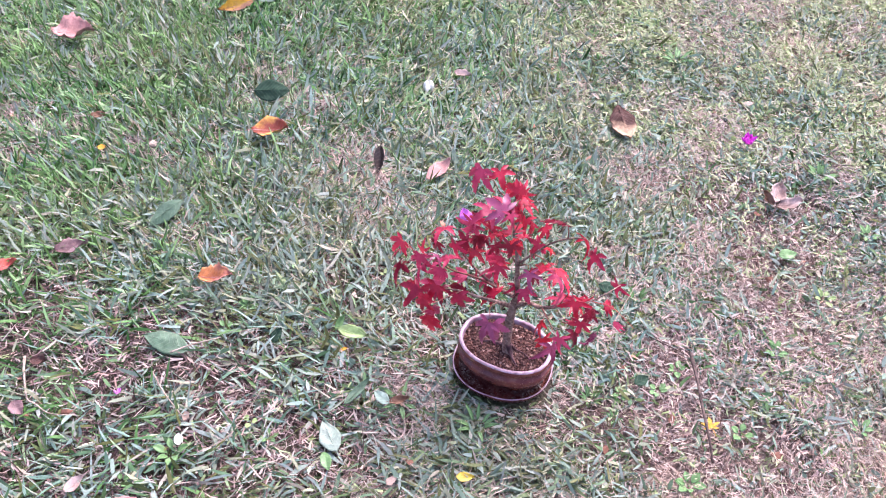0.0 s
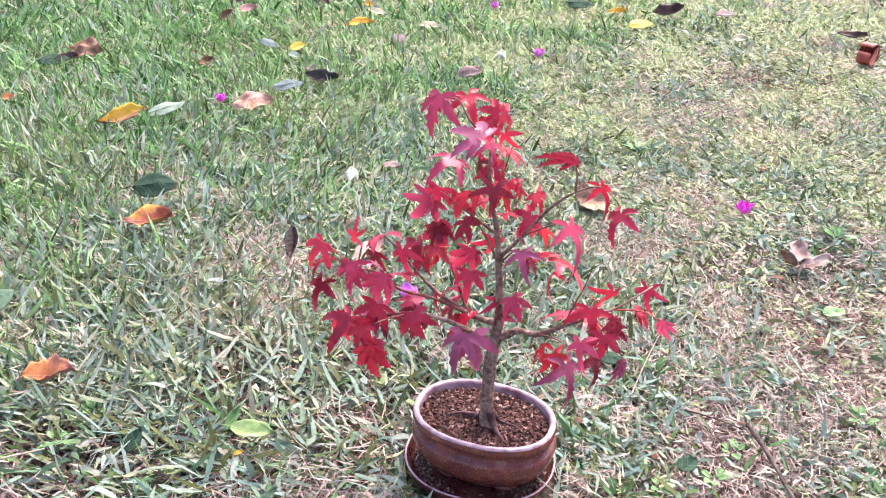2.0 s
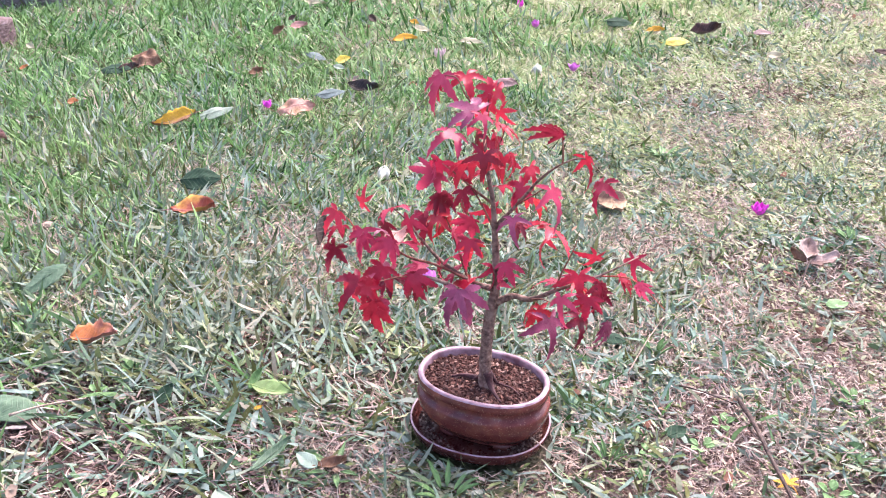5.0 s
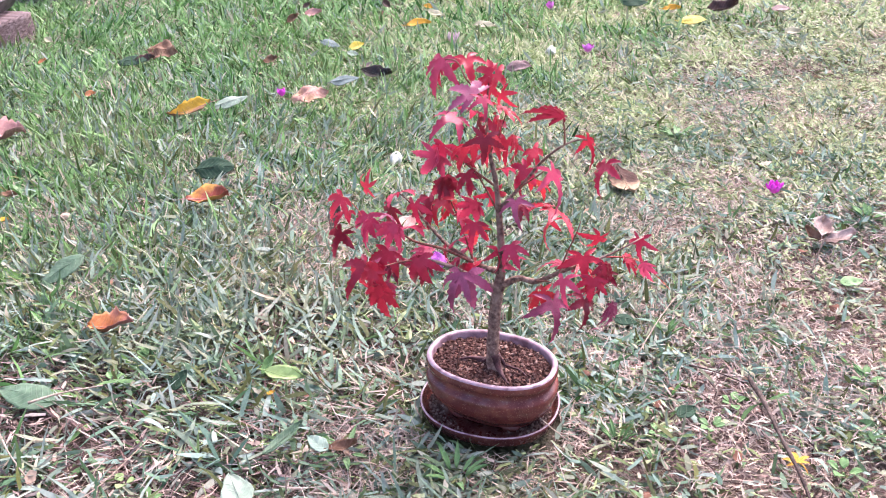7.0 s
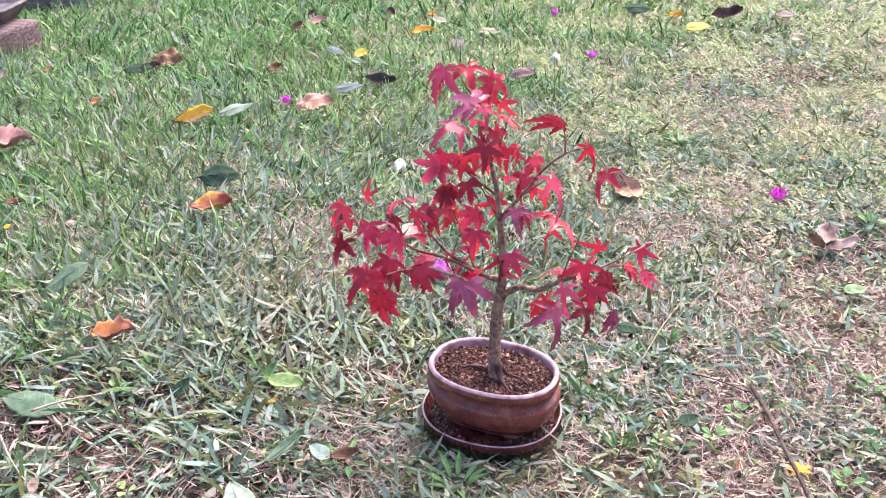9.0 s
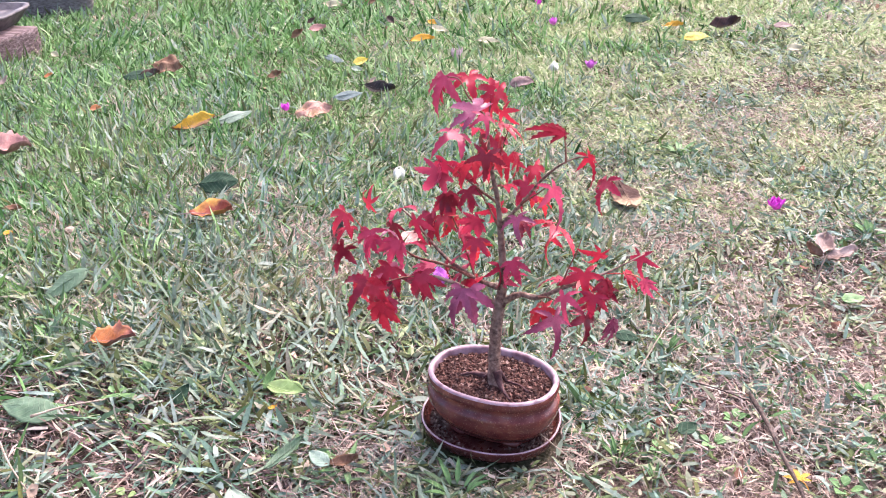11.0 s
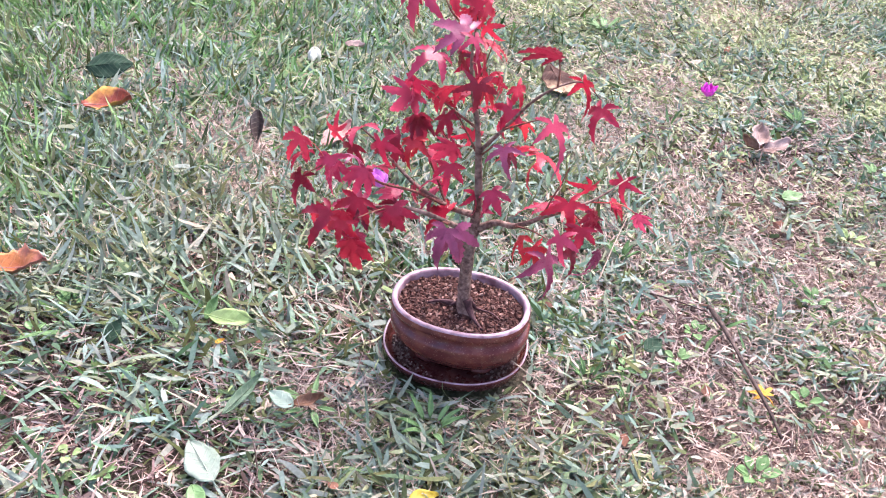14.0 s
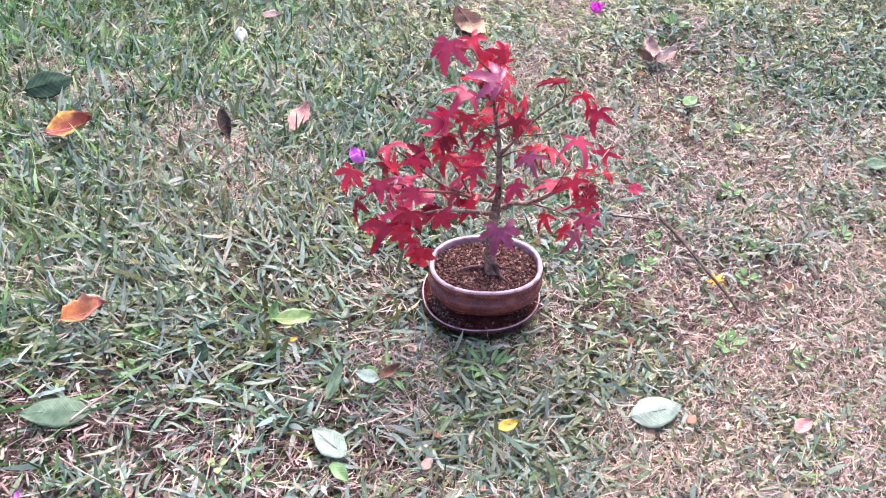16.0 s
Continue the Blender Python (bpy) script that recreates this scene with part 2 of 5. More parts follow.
DEAD = {
    "orange": dead_leaf_material("leaf_orange", (0.72, 0.29, 0.11), (0.66, 0.25, 0.16), edge=0.5),
    "orange_brown": dead_leaf_material("leaf_orange_brown", (0.34, 0.09, 0.06), (0.80, 0.40, 0.10), edge=0.74, rim=15.0),
    "orange_pink": dead_leaf_material("leaf_orange_with_pink", (0.60, 0.24, 0.09), (0.40, 0.16, 0.14), edge=0.52, halves=7.0),
    "yellow": dead_leaf_material("leaf_yellow", (0.80, 0.60, 0.07), (0.84, 0.66, 0.18)),
    "gold": dead_leaf_material("leaf_gold", (0.75, 0.42, 0.04), (0.66, 0.33, 0.05), spot_share=0.6),
    "gold_brown": dead_leaf_material("leaf_gold_and_brown", (0.74, 0.43, 0.04), (0.30, 0.15, 0.09), spot_share=0.5, sided=22.0),
    "pink": dead_leaf_material("leaf_pink", (0.58, 0.32, 0.28), (0.48, 0.24, 0.22), spot_share=0.15),
    "pink_orange": dead_leaf_material("leaf_pink_orange", (0.56, 0.30, 0.24), (0.66, 0.38, 0.20), edge=0.60),
    "brown": dead_leaf_material("leaf_brown", (0.20, 0.095, 0.055), (0.36, 0.20, 0.125)),
    "dark_brown": dead_leaf_material("leaf_dark_brown", (0.085, 0.045, 0.04), (0.13, 0.06, 0.05), 0.4),
    "black": dead_leaf_material("leaf_black", (0.028, 0.02, 0.02), (0.06, 0.04, 0.035), 0.35),
    "brown_cream": dead_leaf_material("leaf_brown_cream", (0.085, 0.038, 0.03), (0.54, 0.36, 0.23), 0.8, edge=0.56, halves=11.0),
    "mauve": dead_leaf_material("leaf_mauve", (0.20, 0.11, 0.11), (0.30, 0.19, 0.19)),
    "grey_green": dead_leaf_material("leaf_grey_green", (0.10, 0.165, 0.10), (0.145, 0.215, 0.135), 0.5, spot_share=0.1),
    "dark_green": dead_leaf_material("leaf_dark_green", (0.022, 0.055, 0.030), (0.034, 0.072, 0.042), 0.8, spot_share=0.1),
    "green": dead_leaf_material("leaf_green", (0.155, 0.285, 0.10), (0.21, 0.35, 0.145), 0.42, spot_share=0.05),
    "yellow_green": dead_leaf_material("leaf_yellow_green", (0.30, 0.42, 0.15), (0.40, 0.50, 0.22), 0.42, spot_share=0.08),
    "white": dead_leaf_material("leaf_white", (0.32, 0.38, 0.30), (0.27, 0.34, 0.26), 0.5, spot_share=0.06),
    "pale_green": dead_leaf_material("leaf_pale_green", (0.32, 0.42, 0.32), (0.38, 0.47, 0.37), 0.5, spot_share=0.08),
    "cream": dead_leaf_material("leaf_cream", (0.58, 0.53, 0.36), (0.50, 0.43, 0.30), 0.55, spot_share=0.08),
    "ivory": dead_leaf_material("petal_ivory", (0.92, 0.90, 0.80), (0.80, 0.76, 0.62), 0.6, spot_share=0.1),
    "pale_pink": dead_leaf_material("leaf_pale_pink", (0.52, 0.39, 0.36), (0.38, 0.25, 0.21), 0.55),
    "grey": dead_leaf_material("leaf_grey", (0.13, 0.175, 0.17), (0.19, 0.23, 0.225), 0.5, spot_share=0.1),
    "red": dead_leaf_material("leaf_red_brown", (0.42, 0.075, 0.05), (0.50, 0.13, 0.10), 0.4),
    "magenta": dead_leaf_material("petal_magenta", (1.10, 0.10, 0.95), (1.15, 0.20, 1.0), 0.55, spot_share=0.0, share=0.3),
    "lilac": dead_leaf_material("petal_lilac", (0.95, 0.26, 0.92), (1.0, 0.40, 0.98), 0.55, spot_share=0.0, share=0.3),
    "rose": dead_leaf_material("petal_rose", (0.98, 0.70, 0.80), (1.0, 0.80, 0.86), 0.55, spot_share=0.0, share=0.3),
}


def bark_material(name, deep, main, light, scale=220):
    n = Nodes(name, 0.82, 0.3)
    p = n.coords("Object")
    a = n.noise(scale, 5, p)
    col = n.ramp(a, (0.32, deep), (0.52, main), (0.74, light))
    col = n.mix(n.ramp(n.noise(38, 3, p), (0.5, (0, 0, 0)), (0.7, (1, 1, 1))), col, light)
    n.put("Base Color", col)
    n.bump(a, 0.8, 0.0016)
    return n.mat


MAT_BARK = bark_material("maple_bark", (0.055, 0.028, 0.025), (0.175, 0.104, 0.086), (0.34, 0.235, 0.195))
MAT_TWIG = bark_material("maple_twig", (0.11, 0.03, 0.025), (0.20, 0.07, 0.055), (0.30, 0.15, 0.11), 400)
MAT_ROOT = bark_material("maple_root", (0.025, 0.010, 0.012), (0.062, 0.026, 0.030), (0.12, 0.06, 0.062))
MAT_STALK = bark_material("leaf_stalk", (0.26, 0.03, 0.03), (0.40, 0.06, 0.05), (0.50, 0.14, 0.10), 500)
MAT_STICK = bark_material("dry_stick", (0.022, 0.013, 0.012), (0.055, 0.034, 0.029), (0.13, 0.088, 0.074), 300)
MAT_CANE = bark_material("dry_cane", (0.18, 0.13, 0.10), (0.32, 0.24, 0.19), (0.45, 0.37, 0.30), 300)


def glaze_material(name="brown_glaze", dull=0.0, depth=1.0, mauve=1.5):
    n = Nodes(name, 0.2, 0.3)
    p = n.coords("Object")
    runs = n.noise(42, 5, p)
    speck = n.noise(620, 2, p)
    col = n.ramp(runs, (0.30, (0.095, 0.022, 0.016)), (0.52, (0.150, 0.040, 0.024)), (0.72, (0.23, 0.072, 0.034)))
    col = n.mix(n.ramp(speck, (0.62, (0, 0, 0)), (0.70, (1, 1, 1))), col, (0.32, 0.14, 0.07))
    col = n.mix(1.0, col, (depth, depth * 1.02, depth * mauve), "MULTIPLY")
    n.put("Base Color", col)
    n.put("Roughness", n.ramp(n.noise(160, 3, p), (0.35, (0.10 + dull,) * 3), (0.7, (0.26 + dull,) * 3)))
    n.put("Specular IOR Level", n.ramp(n.noise(65, 3, p), (0.44, (0.16, 0.16, 0.16)), (0.62, (0.65, 0.65, 0.65))))
    ring = n.math("SINE", n.math("MULTIPLY", n.math("ADD", n.add("ShaderNodeSeparateXYZ", Vector=p).outputs["Z"], n.math("MULTIPLY", n.noise(30, 2, p), 0.003)), 950.0))
    n.bump(n.math("ADD", n.math("ADD", speck, n.math("MULTIPLY", ring, 0.25)), n.math("MULTIPLY", n.noise(130, 3, p), 2.2)), 0.24, 0.0007)
    return n.mat


def rim_material():
    n = Nodes("pale_rim_glaze", 0.34, 0.5)
    p = n.coords("Object")
    col = n.ramp(n.noise(75, 5, p), (0.32, (0.15, 0.075, 0.095)), (0.5, (0.29, 0.185, 0.225)), (0.72, (0.42, 0.31, 0.365)))
    n.put("Base Color", col)
    n.bump(n.noise(420, 3, p), 0.25, 0.0006)
    return n.mat


def granule_material(name, *stops):
    n = Nodes(name, 0.9, 0.25)
    col = n.ramp(n.island(), *stops)
    col = n.mix(n.math("MULTIPLY", n.noise(900, 3, n.place()), 0.6), col, (0.05, 0.026, 0.018))
    n.put("Base Color", col)
    n.bump(n.noise(1400, 2, n.place()), 0.5, 0.0005)
    return n.mat


MAT_GLAZE, MAT_RIM, MAT_SOIL = glaze_material(), rim_material(), soil_ground()
MAT_DISH, MAT_DISH_SIDE = glaze_material("dull_brown_glaze", 0.12, 0.56, 1.5), glaze_material("dark_brown_glaze", 0.06, 0.58, 1.8)
MAT_GRAIN = granule_material("bonsai_granules", (0.0, (0.024, 0.008, 0.009)), (0.5, (0.080, 0.030, 0.026)), (0.8, (0.165, 0.075, 0.060)), (1.0, (0.34, 0.22, 0.19)))
MAT_CRUMB = granule_material("saucer_crumbs", (0.0, (0.05, 0.025, 0.022)), (0.5, (0.15, 0.085, 0.075)), (1.0, (0.40, 0.29, 0.26)))


def timber_material(name, deep, main, light):
    n = Nodes(name, 0.85, 0.25)
    p = n.coords("Object")
    stretch = n.add("ShaderNodeMapping", Vector=p)
    stretch.inputs["Scale"].default_value = (26, 1.6, 60)
    a = n.noise(3.0, 6, stretch.outputs["Vector"])
    b = n.noise(5.5, 4, p)
    col = n.ramp(a, (0.30, deep), (0.5, main), (0.72, light))
    col = n.mix(n.ramp(b, (0.45, (0, 0, 0)), (0.7, (1, 1, 1))), col, n.mix(0.5, col, deep))
    n.put("Base Color", col)
    n.bump(a, 0.9, 0.006)
    return n.mat


MAT_TIMBER = timber_material("weathered_timber", (0.055, 0.035, 0.037), (0.15, 0.10, 0.104), (0.28, 0.215, 0.23))
MAT_TIMBER_GREY = timber_material("grey_timber", (0.09, 0.075, 0.075), (0.20, 0.17, 0.175), (0.32, 0.29, 0.30))


def stone_pot_material():
    n = Nodes("dark_unglazed_clay", 0.6, 0.4)
    p = n.coords("Object")
    n.put("Base Color", n.ramp(n.noise(30, 5, p), (0.35, (0.05, 0.04, 0.045)), (0.65, (0.15, 0.125, 0.135))))
    n.bump(n.noise(260, 4, p), 0.4, 0.001)
    return n.mat


MAT_CLAY = stone_pot_material()


# ---- mesh helpers ----
def finish(bm, smooth=True):
    mesh = bpy.data.meshes.new("mesh")
    if smooth:
        for face in bm.faces:
            face.smooth = True
    bm.to_mesh(mesh)
    bm.free()
    return mesh


def part(name, bm, material, parent=None, label="", smooth=True):
    """Links a bmesh, or a ready mesh, as one object under a thing."""
    mesh = finish(bm, smooth) if isinstance(bm, bmesh.types.BMesh) else bm
    ob = new(name, mesh)
    mesh.name = name
    if material and not mesh.materials:
        mesh.materials.append(material)
    if parent:
        ob.parent = parent
    if label:
        tagged(ob, label)
    return ob


def thing(name, m, label, category, group=""):
    ob = new(name)
    ob.empty_display_size = 0.02
    ob.matrix_world = m
    return tagged(ob, label, category, group)


def spline(points, steps=6):
    """A smooth line through points of (x, y, z)."""
    pts = [Vector(p) for p in points]
    pts = [2 * pts[0] - pts[1], *pts, 2 * pts[-1] - pts[-2]]
    out = []
    for a, b, c, d in zip(pts, pts[1:], pts[2:], pts[3:]):
        for k in range(steps):
            s = k / steps
            out.append(0.5 * (2 * b + (c - a) * s + (2 * a - 5 * b + 4 * c - d) * s**2 + (3 * b - a - 3 * c + d) * s**3))
    return out + [pts[-2]]


def tube(bm, line, radii, sides=8, rough=0.0, seed=0):
    """A tube along a line, with a radius for each point and uneven bark."""
    count, rings = len(line), []
    side = Vector((0.3, 0.9, 0.1))
    for k, p in enumerate(line):
        ahead = (line[min(k + 1, count - 1)] - line[max(k - 1, 0)]).normalized()
        side = (side - ahead * side.dot(ahead)).normalized()
        other = ahead.cross(side)
        ring = []
        for j in range(sides):
            a = 2 * math.pi * j / sides
            swell = 1 + rough * noise.noise((p.x * 90 + seed, p.y * 90 + 2.2 * math.cos(a), p.z * 60 + 2.2 * math.sin(a)))
            ring.append(bm.verts.new(p + (side * math.cos(a) + other * math.sin(a)) * radii[k] * swell))
        rings.append(ring)
    for a, b in zip(rings, rings[1:]):
        for j in range(sides):
            bm.faces.new((a[j], a[(j + 1) % sides], b[(j + 1) % sides], b[j]))
    bm.faces.new(rings[0][::-1])
    bm.faces.new(rings[-1])


def tapered(a, b, count, power=1.0):
    return [a + (b - a) * (k / (count - 1)) ** power for k in range(count)]


# ---- ground: one sheet to the horizon ----
def turf_level(x, y):
    """Height of the soil under the grass."""
    near = max(0.0, 1 - math.hypot(x, y - 0.8) / 5)
    return -0.024 + near * (0.006 * noise.noise((x * 3.1, y * 3.1, 0.3)) + 0.003 * noise.noise((x * 11, y * 11, 4.0)))


def make_ground():
    bm = bmesh.new()
    count = 96
    lines = [math.copysign(abs(k / count) * 2.6 + 700 * abs(k / count) ** 9, k) for k in range(-count, count + 1)]
    grid = [[bm.verts.new((x, y + 0.8, turf_level(x, y + 0.8))) for x in lines] for y in lines]
    for a, b in zip(grid, grid[1:]):
        for k in range(2 * count):
            bm.faces.new((a[k], a[k + 1], b[k + 1], b[k]))
    return tagged(part("ground", bm, MAT_SOIL), "brown soil and dead thatch under a patchy garden lawn", "ground", kind="structure")


make_ground()


# ---- the pot, its saucer and soil ----
POT_AT, POT_TURN = (-0.0086, 0.0132), -12.0
SAUCER_AT, SAUCER_TURN = (-0.0117, 0.0170), -7.5
SAUCER_A, SAUCER_B, SAUCER_BULGE = 0.0836, 0.0715, 2.22
POT_A, POT_B = 0.0770, 0.0545


def oval(bm, rings, a, b, bulge=2.25, count=72, close_first=False, close_last=False):
    """A lofted oval vessel: rings of (offset from the rim's outline, height)."""
    made = []
    for off, z in rings:
        ring = []
        for k in range(count):
            t = 2 * math.pi * k / count
            c, s = math.cos(t), math.sin(t)
            ring.append(bm.verts.new(((a + off) * math.copysign(abs(c) ** (2 / bulge), c), (b + off) * math.copysign(abs(s) ** (2 / bulge), s), z)))
        made.append(ring)
    for p, q in zip(made, made[1:]):
        for k in range(count):
            bm.faces.new((p[k], p[(k + 1) % count], q[(k + 1) % count], q[k]))
    if close_first:
        bm.faces.new(made[0][::-1])
    if close_last:
        bm.faces.new(made[-1])


def make_saucer():
    m = pose(*SAUCER_AT, -0.0035, 0, 0, SAUCER_TURN)
    ob = thing("saucer", m, "oval brown glazed ceramic saucer lying in the grass under the pot", "saucer")
    bm = bmesh.new()
    oval(bm, [(-0.016, 0.0), (-0.008, 0.0015), (-0.003, 0.008), (-0.0008, 0.0165), (0.0, 0.0190), (-0.0006, 0.0203)], SAUCER_A, SAUCER_B, SAUCER_BULGE, close_first=True)
    part("dish", bm, MAT_DISH_SIDE, ob, "dark purplish brown glazed side")
    bm = bmesh.new()
    oval(bm, [(-0.0028, 0.0205), (-0.0040, 0.0185), (-0.0055, 0.013), (-0.0075, 0.0075), (-0.012, 0.0052), (-0.03, 0.0048)], SAUCER_A, SAUCER_B, SAUCER_BULGE, close_last=True)
    part("inner_floor", bm, MAT_DISH, ob)
    bm = bmesh.new()
    oval(bm, [(-0.0006, 0.0203), (-0.0012, 0.0209), (-0.0021, 0.0210), (-0.0028, 0.0205)], SAUCER_A, SAUCER_B, SAUCER_BULGE)
    part("rim", bm, MAT_RIM, ob, "worn pale mauve glazed edge")
    return ob


def make_pot():
    m = pose(*POT_AT, 0.0, 0, 0, POT_TURN)
    ob = thing("bonsai_pot", m, "oval brown glazed bonsai pot with a pale rim on a saucer", "pot")
    bm = bmesh.new()
    oval(bm, [(-0.0265, 0.0040), (-0.0225, 0.0046), (-0.0208, 0.0078), (-0.0196, 0.0115), (-0.0158, 0.0152), (-0.0100, 0.0205), (-0.0056, 0.0262), (-0.0024, 0.0330), (-0.0002, 0.0390), (0.0012, 0.0448),
              (0.0018, 0.0492), (0.0017, 0.0522), (0.0008, 0.0548), (-0.0012, 0.0568), (-0.0032, 0.0580), (-0.0043, 0.0600), (-0.0046, 0.0630), (-0.0043, 0.0655), (-0.0034, 0.0668)], POT_A, POT_B, close_first=True)
    part("body", bm, MAT_GLAZE, ob)
    bm = bmesh.new()
    oval(bm, [(-0.0034, 0.0668), (-0.0012, 0.0675), (0.0004, 0.0692), (0.0008, 0.0722), (0.0004, 0.0756), (-0.0002, 0.0772)], POT_A, POT_B)
    part("lip", bm, MAT_GLAZE, ob)
    bm = bmesh.new()
    oval(bm, [(-0.0002, 0.0772), (-0.0012, 0.0787), (-0.0036, 0.0792), (-0.0056, 0.0786), (-0.0066, 0.0766), (-0.0072, 0.062)], POT_A, POT_B)
    part("rim", bm, MAT_RIM, ob, "worn pale mauve glazed rim")
    for x, y in ((0.030, 0.020), (-0.030, 0.020), (0.030, -0.020), (-0.030, -0.020)):
        bm = bmesh.new()
        oval(bm, [(-0.003, 0.0004), (0.0, 0.0016), (0.0005, 0.004), (0.003, 0.0085)], 0.012, 0.009, 2.6, 20, True, True)
        bmesh.ops.translate(bm, verts=bm.verts, vec=(x, y, 0.0))
        part("foot", bm, MAT_GLAZE, ob)
    return ob


saucer = make_saucer()
pot = make_pot()


def grains(name, count, spot, low, high, material, label):
    """Many small angular lumps in one mesh. spot() gives a place."""
    rng = np.random.default_rng(11)
    cube = np.array([(-1, -1, -1), (1, -1, -1), (1, 1, -1), (-1, 1, -1), (-1, -1, 1), (1, -1, 1), (1, 1, 1), (-1, 1, 1)]) * 0.62
    quads = np.array([(0, 3, 2, 1), (4, 5, 6, 7), (0, 1, 5, 4), (1, 2, 6, 5), (2, 3, 7, 6), (3, 0, 4, 7)])
    verts, faces = [], []
    for k in range(count):
        size = rng.uniform(low, high)
        turn = np.array(Euler(rng.uniform(0, 6.28, 3)).to_matrix())
        verts.append((cube * rng.uniform(0.55, 1.25, (8, 1)) * rng.uniform(0.7, 1.2, 3)) @ turn * size + spot(rng))
        faces.append(quads + 8 * k)
    mesh = bpy.data.meshes.new(name)
    mesh.from_pydata(np.concatenate(verts).tolist(), [], np.concatenate(faces).tolist())
    return tagged(part(name, mesh, material), label, "soil", kind="stuff")


def pot_point(u, v, a, b, at, turn):
    c, s = math.cos(radians(turn)), math.sin(radians(turn))
    x, y = a * u, b * v
    return at[0] + c * x - s * y, at[1] + s * x + c * y


def soil_spot(rng):
    while True:
        u, v = rng.uniform(-1, 1, 2)
        if abs(u) ** 2.3 + abs(v) ** 2.3 < 0.98:
            break
    x, y = pot_point(u, v, POT_A - 0.0085, POT_B - 0.0085, POT_AT, POT_TURN)
    mound = 0.004 * max(0.0, 1 - math.hypot((x + 0.004) / 0.03, (y - 0.004) / 0.025))
    return np.array((x, y, 0.0700 + mound + rng.uniform(-0.0016, 0.0014)))


def crumb_spot(rng):
    side = rng.choice((-1, -1, -1, 1, 1))
    a = rng.normal(0, 0.55)
    out = rng.uniform(0.74, 0.955)
    u, v = side * math.cos(a) * out, math.sin(a) * out
    x, y = pot_point(u, v, 0.077, 0.065, SAUCER_AT, SAUCER_TURN)
    return np.array((x, y, 0.0037 + 0.004 * abs(rng.normal(0, 0.5))))


def soil_bed():
    bm = bmesh.new()
    oval(bm, [(-0.0068, 0.0687), (-0.02, 0.0695), (-0.045, 0.0700)], POT_A, POT_B, close_last=True)
    bm.transform(pose(*POT_AT, 0, 0, 0, POT_TURN))
    return tagged(part("potting_soil", bm, MAT_GRAIN), "dark brown potting soil filling the bonsai pot", "soil", kind="stuff")


soil_bed()
grains("soil_granules", 3200, soil_spot, 0.0012, 0.0034, MAT_GRAIN, "reddish-brown gritty bonsai soil granules in the pot")
grains("saucer_crumbs", 900, crumb_spot, 0.0007, 0.0022, MAT_CRUMB, "spilled soil crumbs and chaff lying in the saucer")


# ---- the maple bonsai ----
maple = thing("maple_bonsai", pose(-0.004, 0.003, 0.072), "small maple bonsai with bright red autumn leaves in a pot", "bonsai tree")
maple_inverse = maple.matrix_world.inverted()
WOOD = []  # points along all branches, for the leaf stalks to join


def limb(name, points, r0, r1, material, sides=8, rough=0.25, power=0.8, label=""):
    line = spline(points, 7)
    for p in line[2:]:
        WOOD.append(p.copy())
    bm = bmesh.new()
    radii = tapered(r0, r1, len(line), power)
    tube(bm, line, radii, sides, rough, len(WOOD) * 0.37)
    bm.transform(maple_inverse)
    return part(name, bm, material, maple, label)


def make_trunk():
    points = [(-0.002, 0.002, 0.064), (-0.005, 0.004, 0.083), (-0.006, 0.009, 0.115), (-0.004, 0.014, 0.145), (-0.001, 0.019, 0.172),
              (0.002, 0.020, 0.195), (0.001, 0.020, 0.230), (-0.001, 0.020, 0.262), (-0.004, 0.020, 0.296), (-0.009, 0.020, 0.321),
              (-0.012, 0.020, 0.342), (-0.013, 0.018, 0.363), (-0.012, 0.016, 0.382), (-0.009, 0.014, 0.410)]
    line = spline(points, 7)
    radii = []
    for p in line:
        z = p.z
        if z < 0.09:
            r = 0.0088 + (0.09 - z) * 0.16
        elif z < 0.165:
            r = 0.0088 - (z - 0.09) * 0.012
        elif z < 0.185:
            r = 0.0095 - (z - 0.165) * 0.16
        else:
            r = max(0.0009, 0.0058 - (z - 0.185) * 0.0225)
        r *= 0.79
        r *= 1 + 0.07 * noise.noise((0, 0, z * 150)) + 0.06 * noise.noise((3, 0, z * 45))
        radii.append(r)
    for p in line:
        if p.z > 0.2:
            WOOD.append(p.copy())
    bm = bmesh.new()
    tube(bm, line, radii, 14, 0.16, 3.0)
    bm.transform(maple_inverse)
    part("trunk", bm, MAT_BARK, maple, "rough grey-brown bark")


make_trunk()
for x, y, z, r0 in ((0.014, -0.018, 0.0720, 0.0056), (-0.020, 0.010, 0.0720, 0.0034), (0.017, 0.004, 0.0715, 0.0030), (-0.009, 0.020, 0.0710, 0.0030)):
    way = Vector((x, y, 0)).normalized()
    start = Vector((-0.004, 0.003, 0)) + way * 0.003
    limb("root", [(start.x, start.y, 0.092), (start.x + way.x * 0.006, start.y + way.y * 0.006, 0.0815), (-0.004 + x * 0.8, 0.003 + y * 0.8, 0.0742), (-0.004 + x * 1.5, 0.003 + y * 1.5, z - 0.001)],
         r0, 0.0011, MAT_ROOT, 7, 0.3)
WOOD.clear()
limb("root", [(-0.010, 0.010, 0.0765), (-0.030, 0.014, 0.0755), (-0.045, 0.013, 0.0725)], 0.0030, 0.0012, MAT_ROOT, 6)
limb("root", [(0.008, 0.006, 0.0755), (0.026, 0.000, 0.0745), (0.036, -0.008, 0.0725)], 0.0016, 0.0005, MAT_ROOT, 6)
WOOD.clear()
WOOD.extend(Vector((-0.003 - 0.00008 * k, 0.020, 0.21 + 0.002 * k)) for k in range(60))

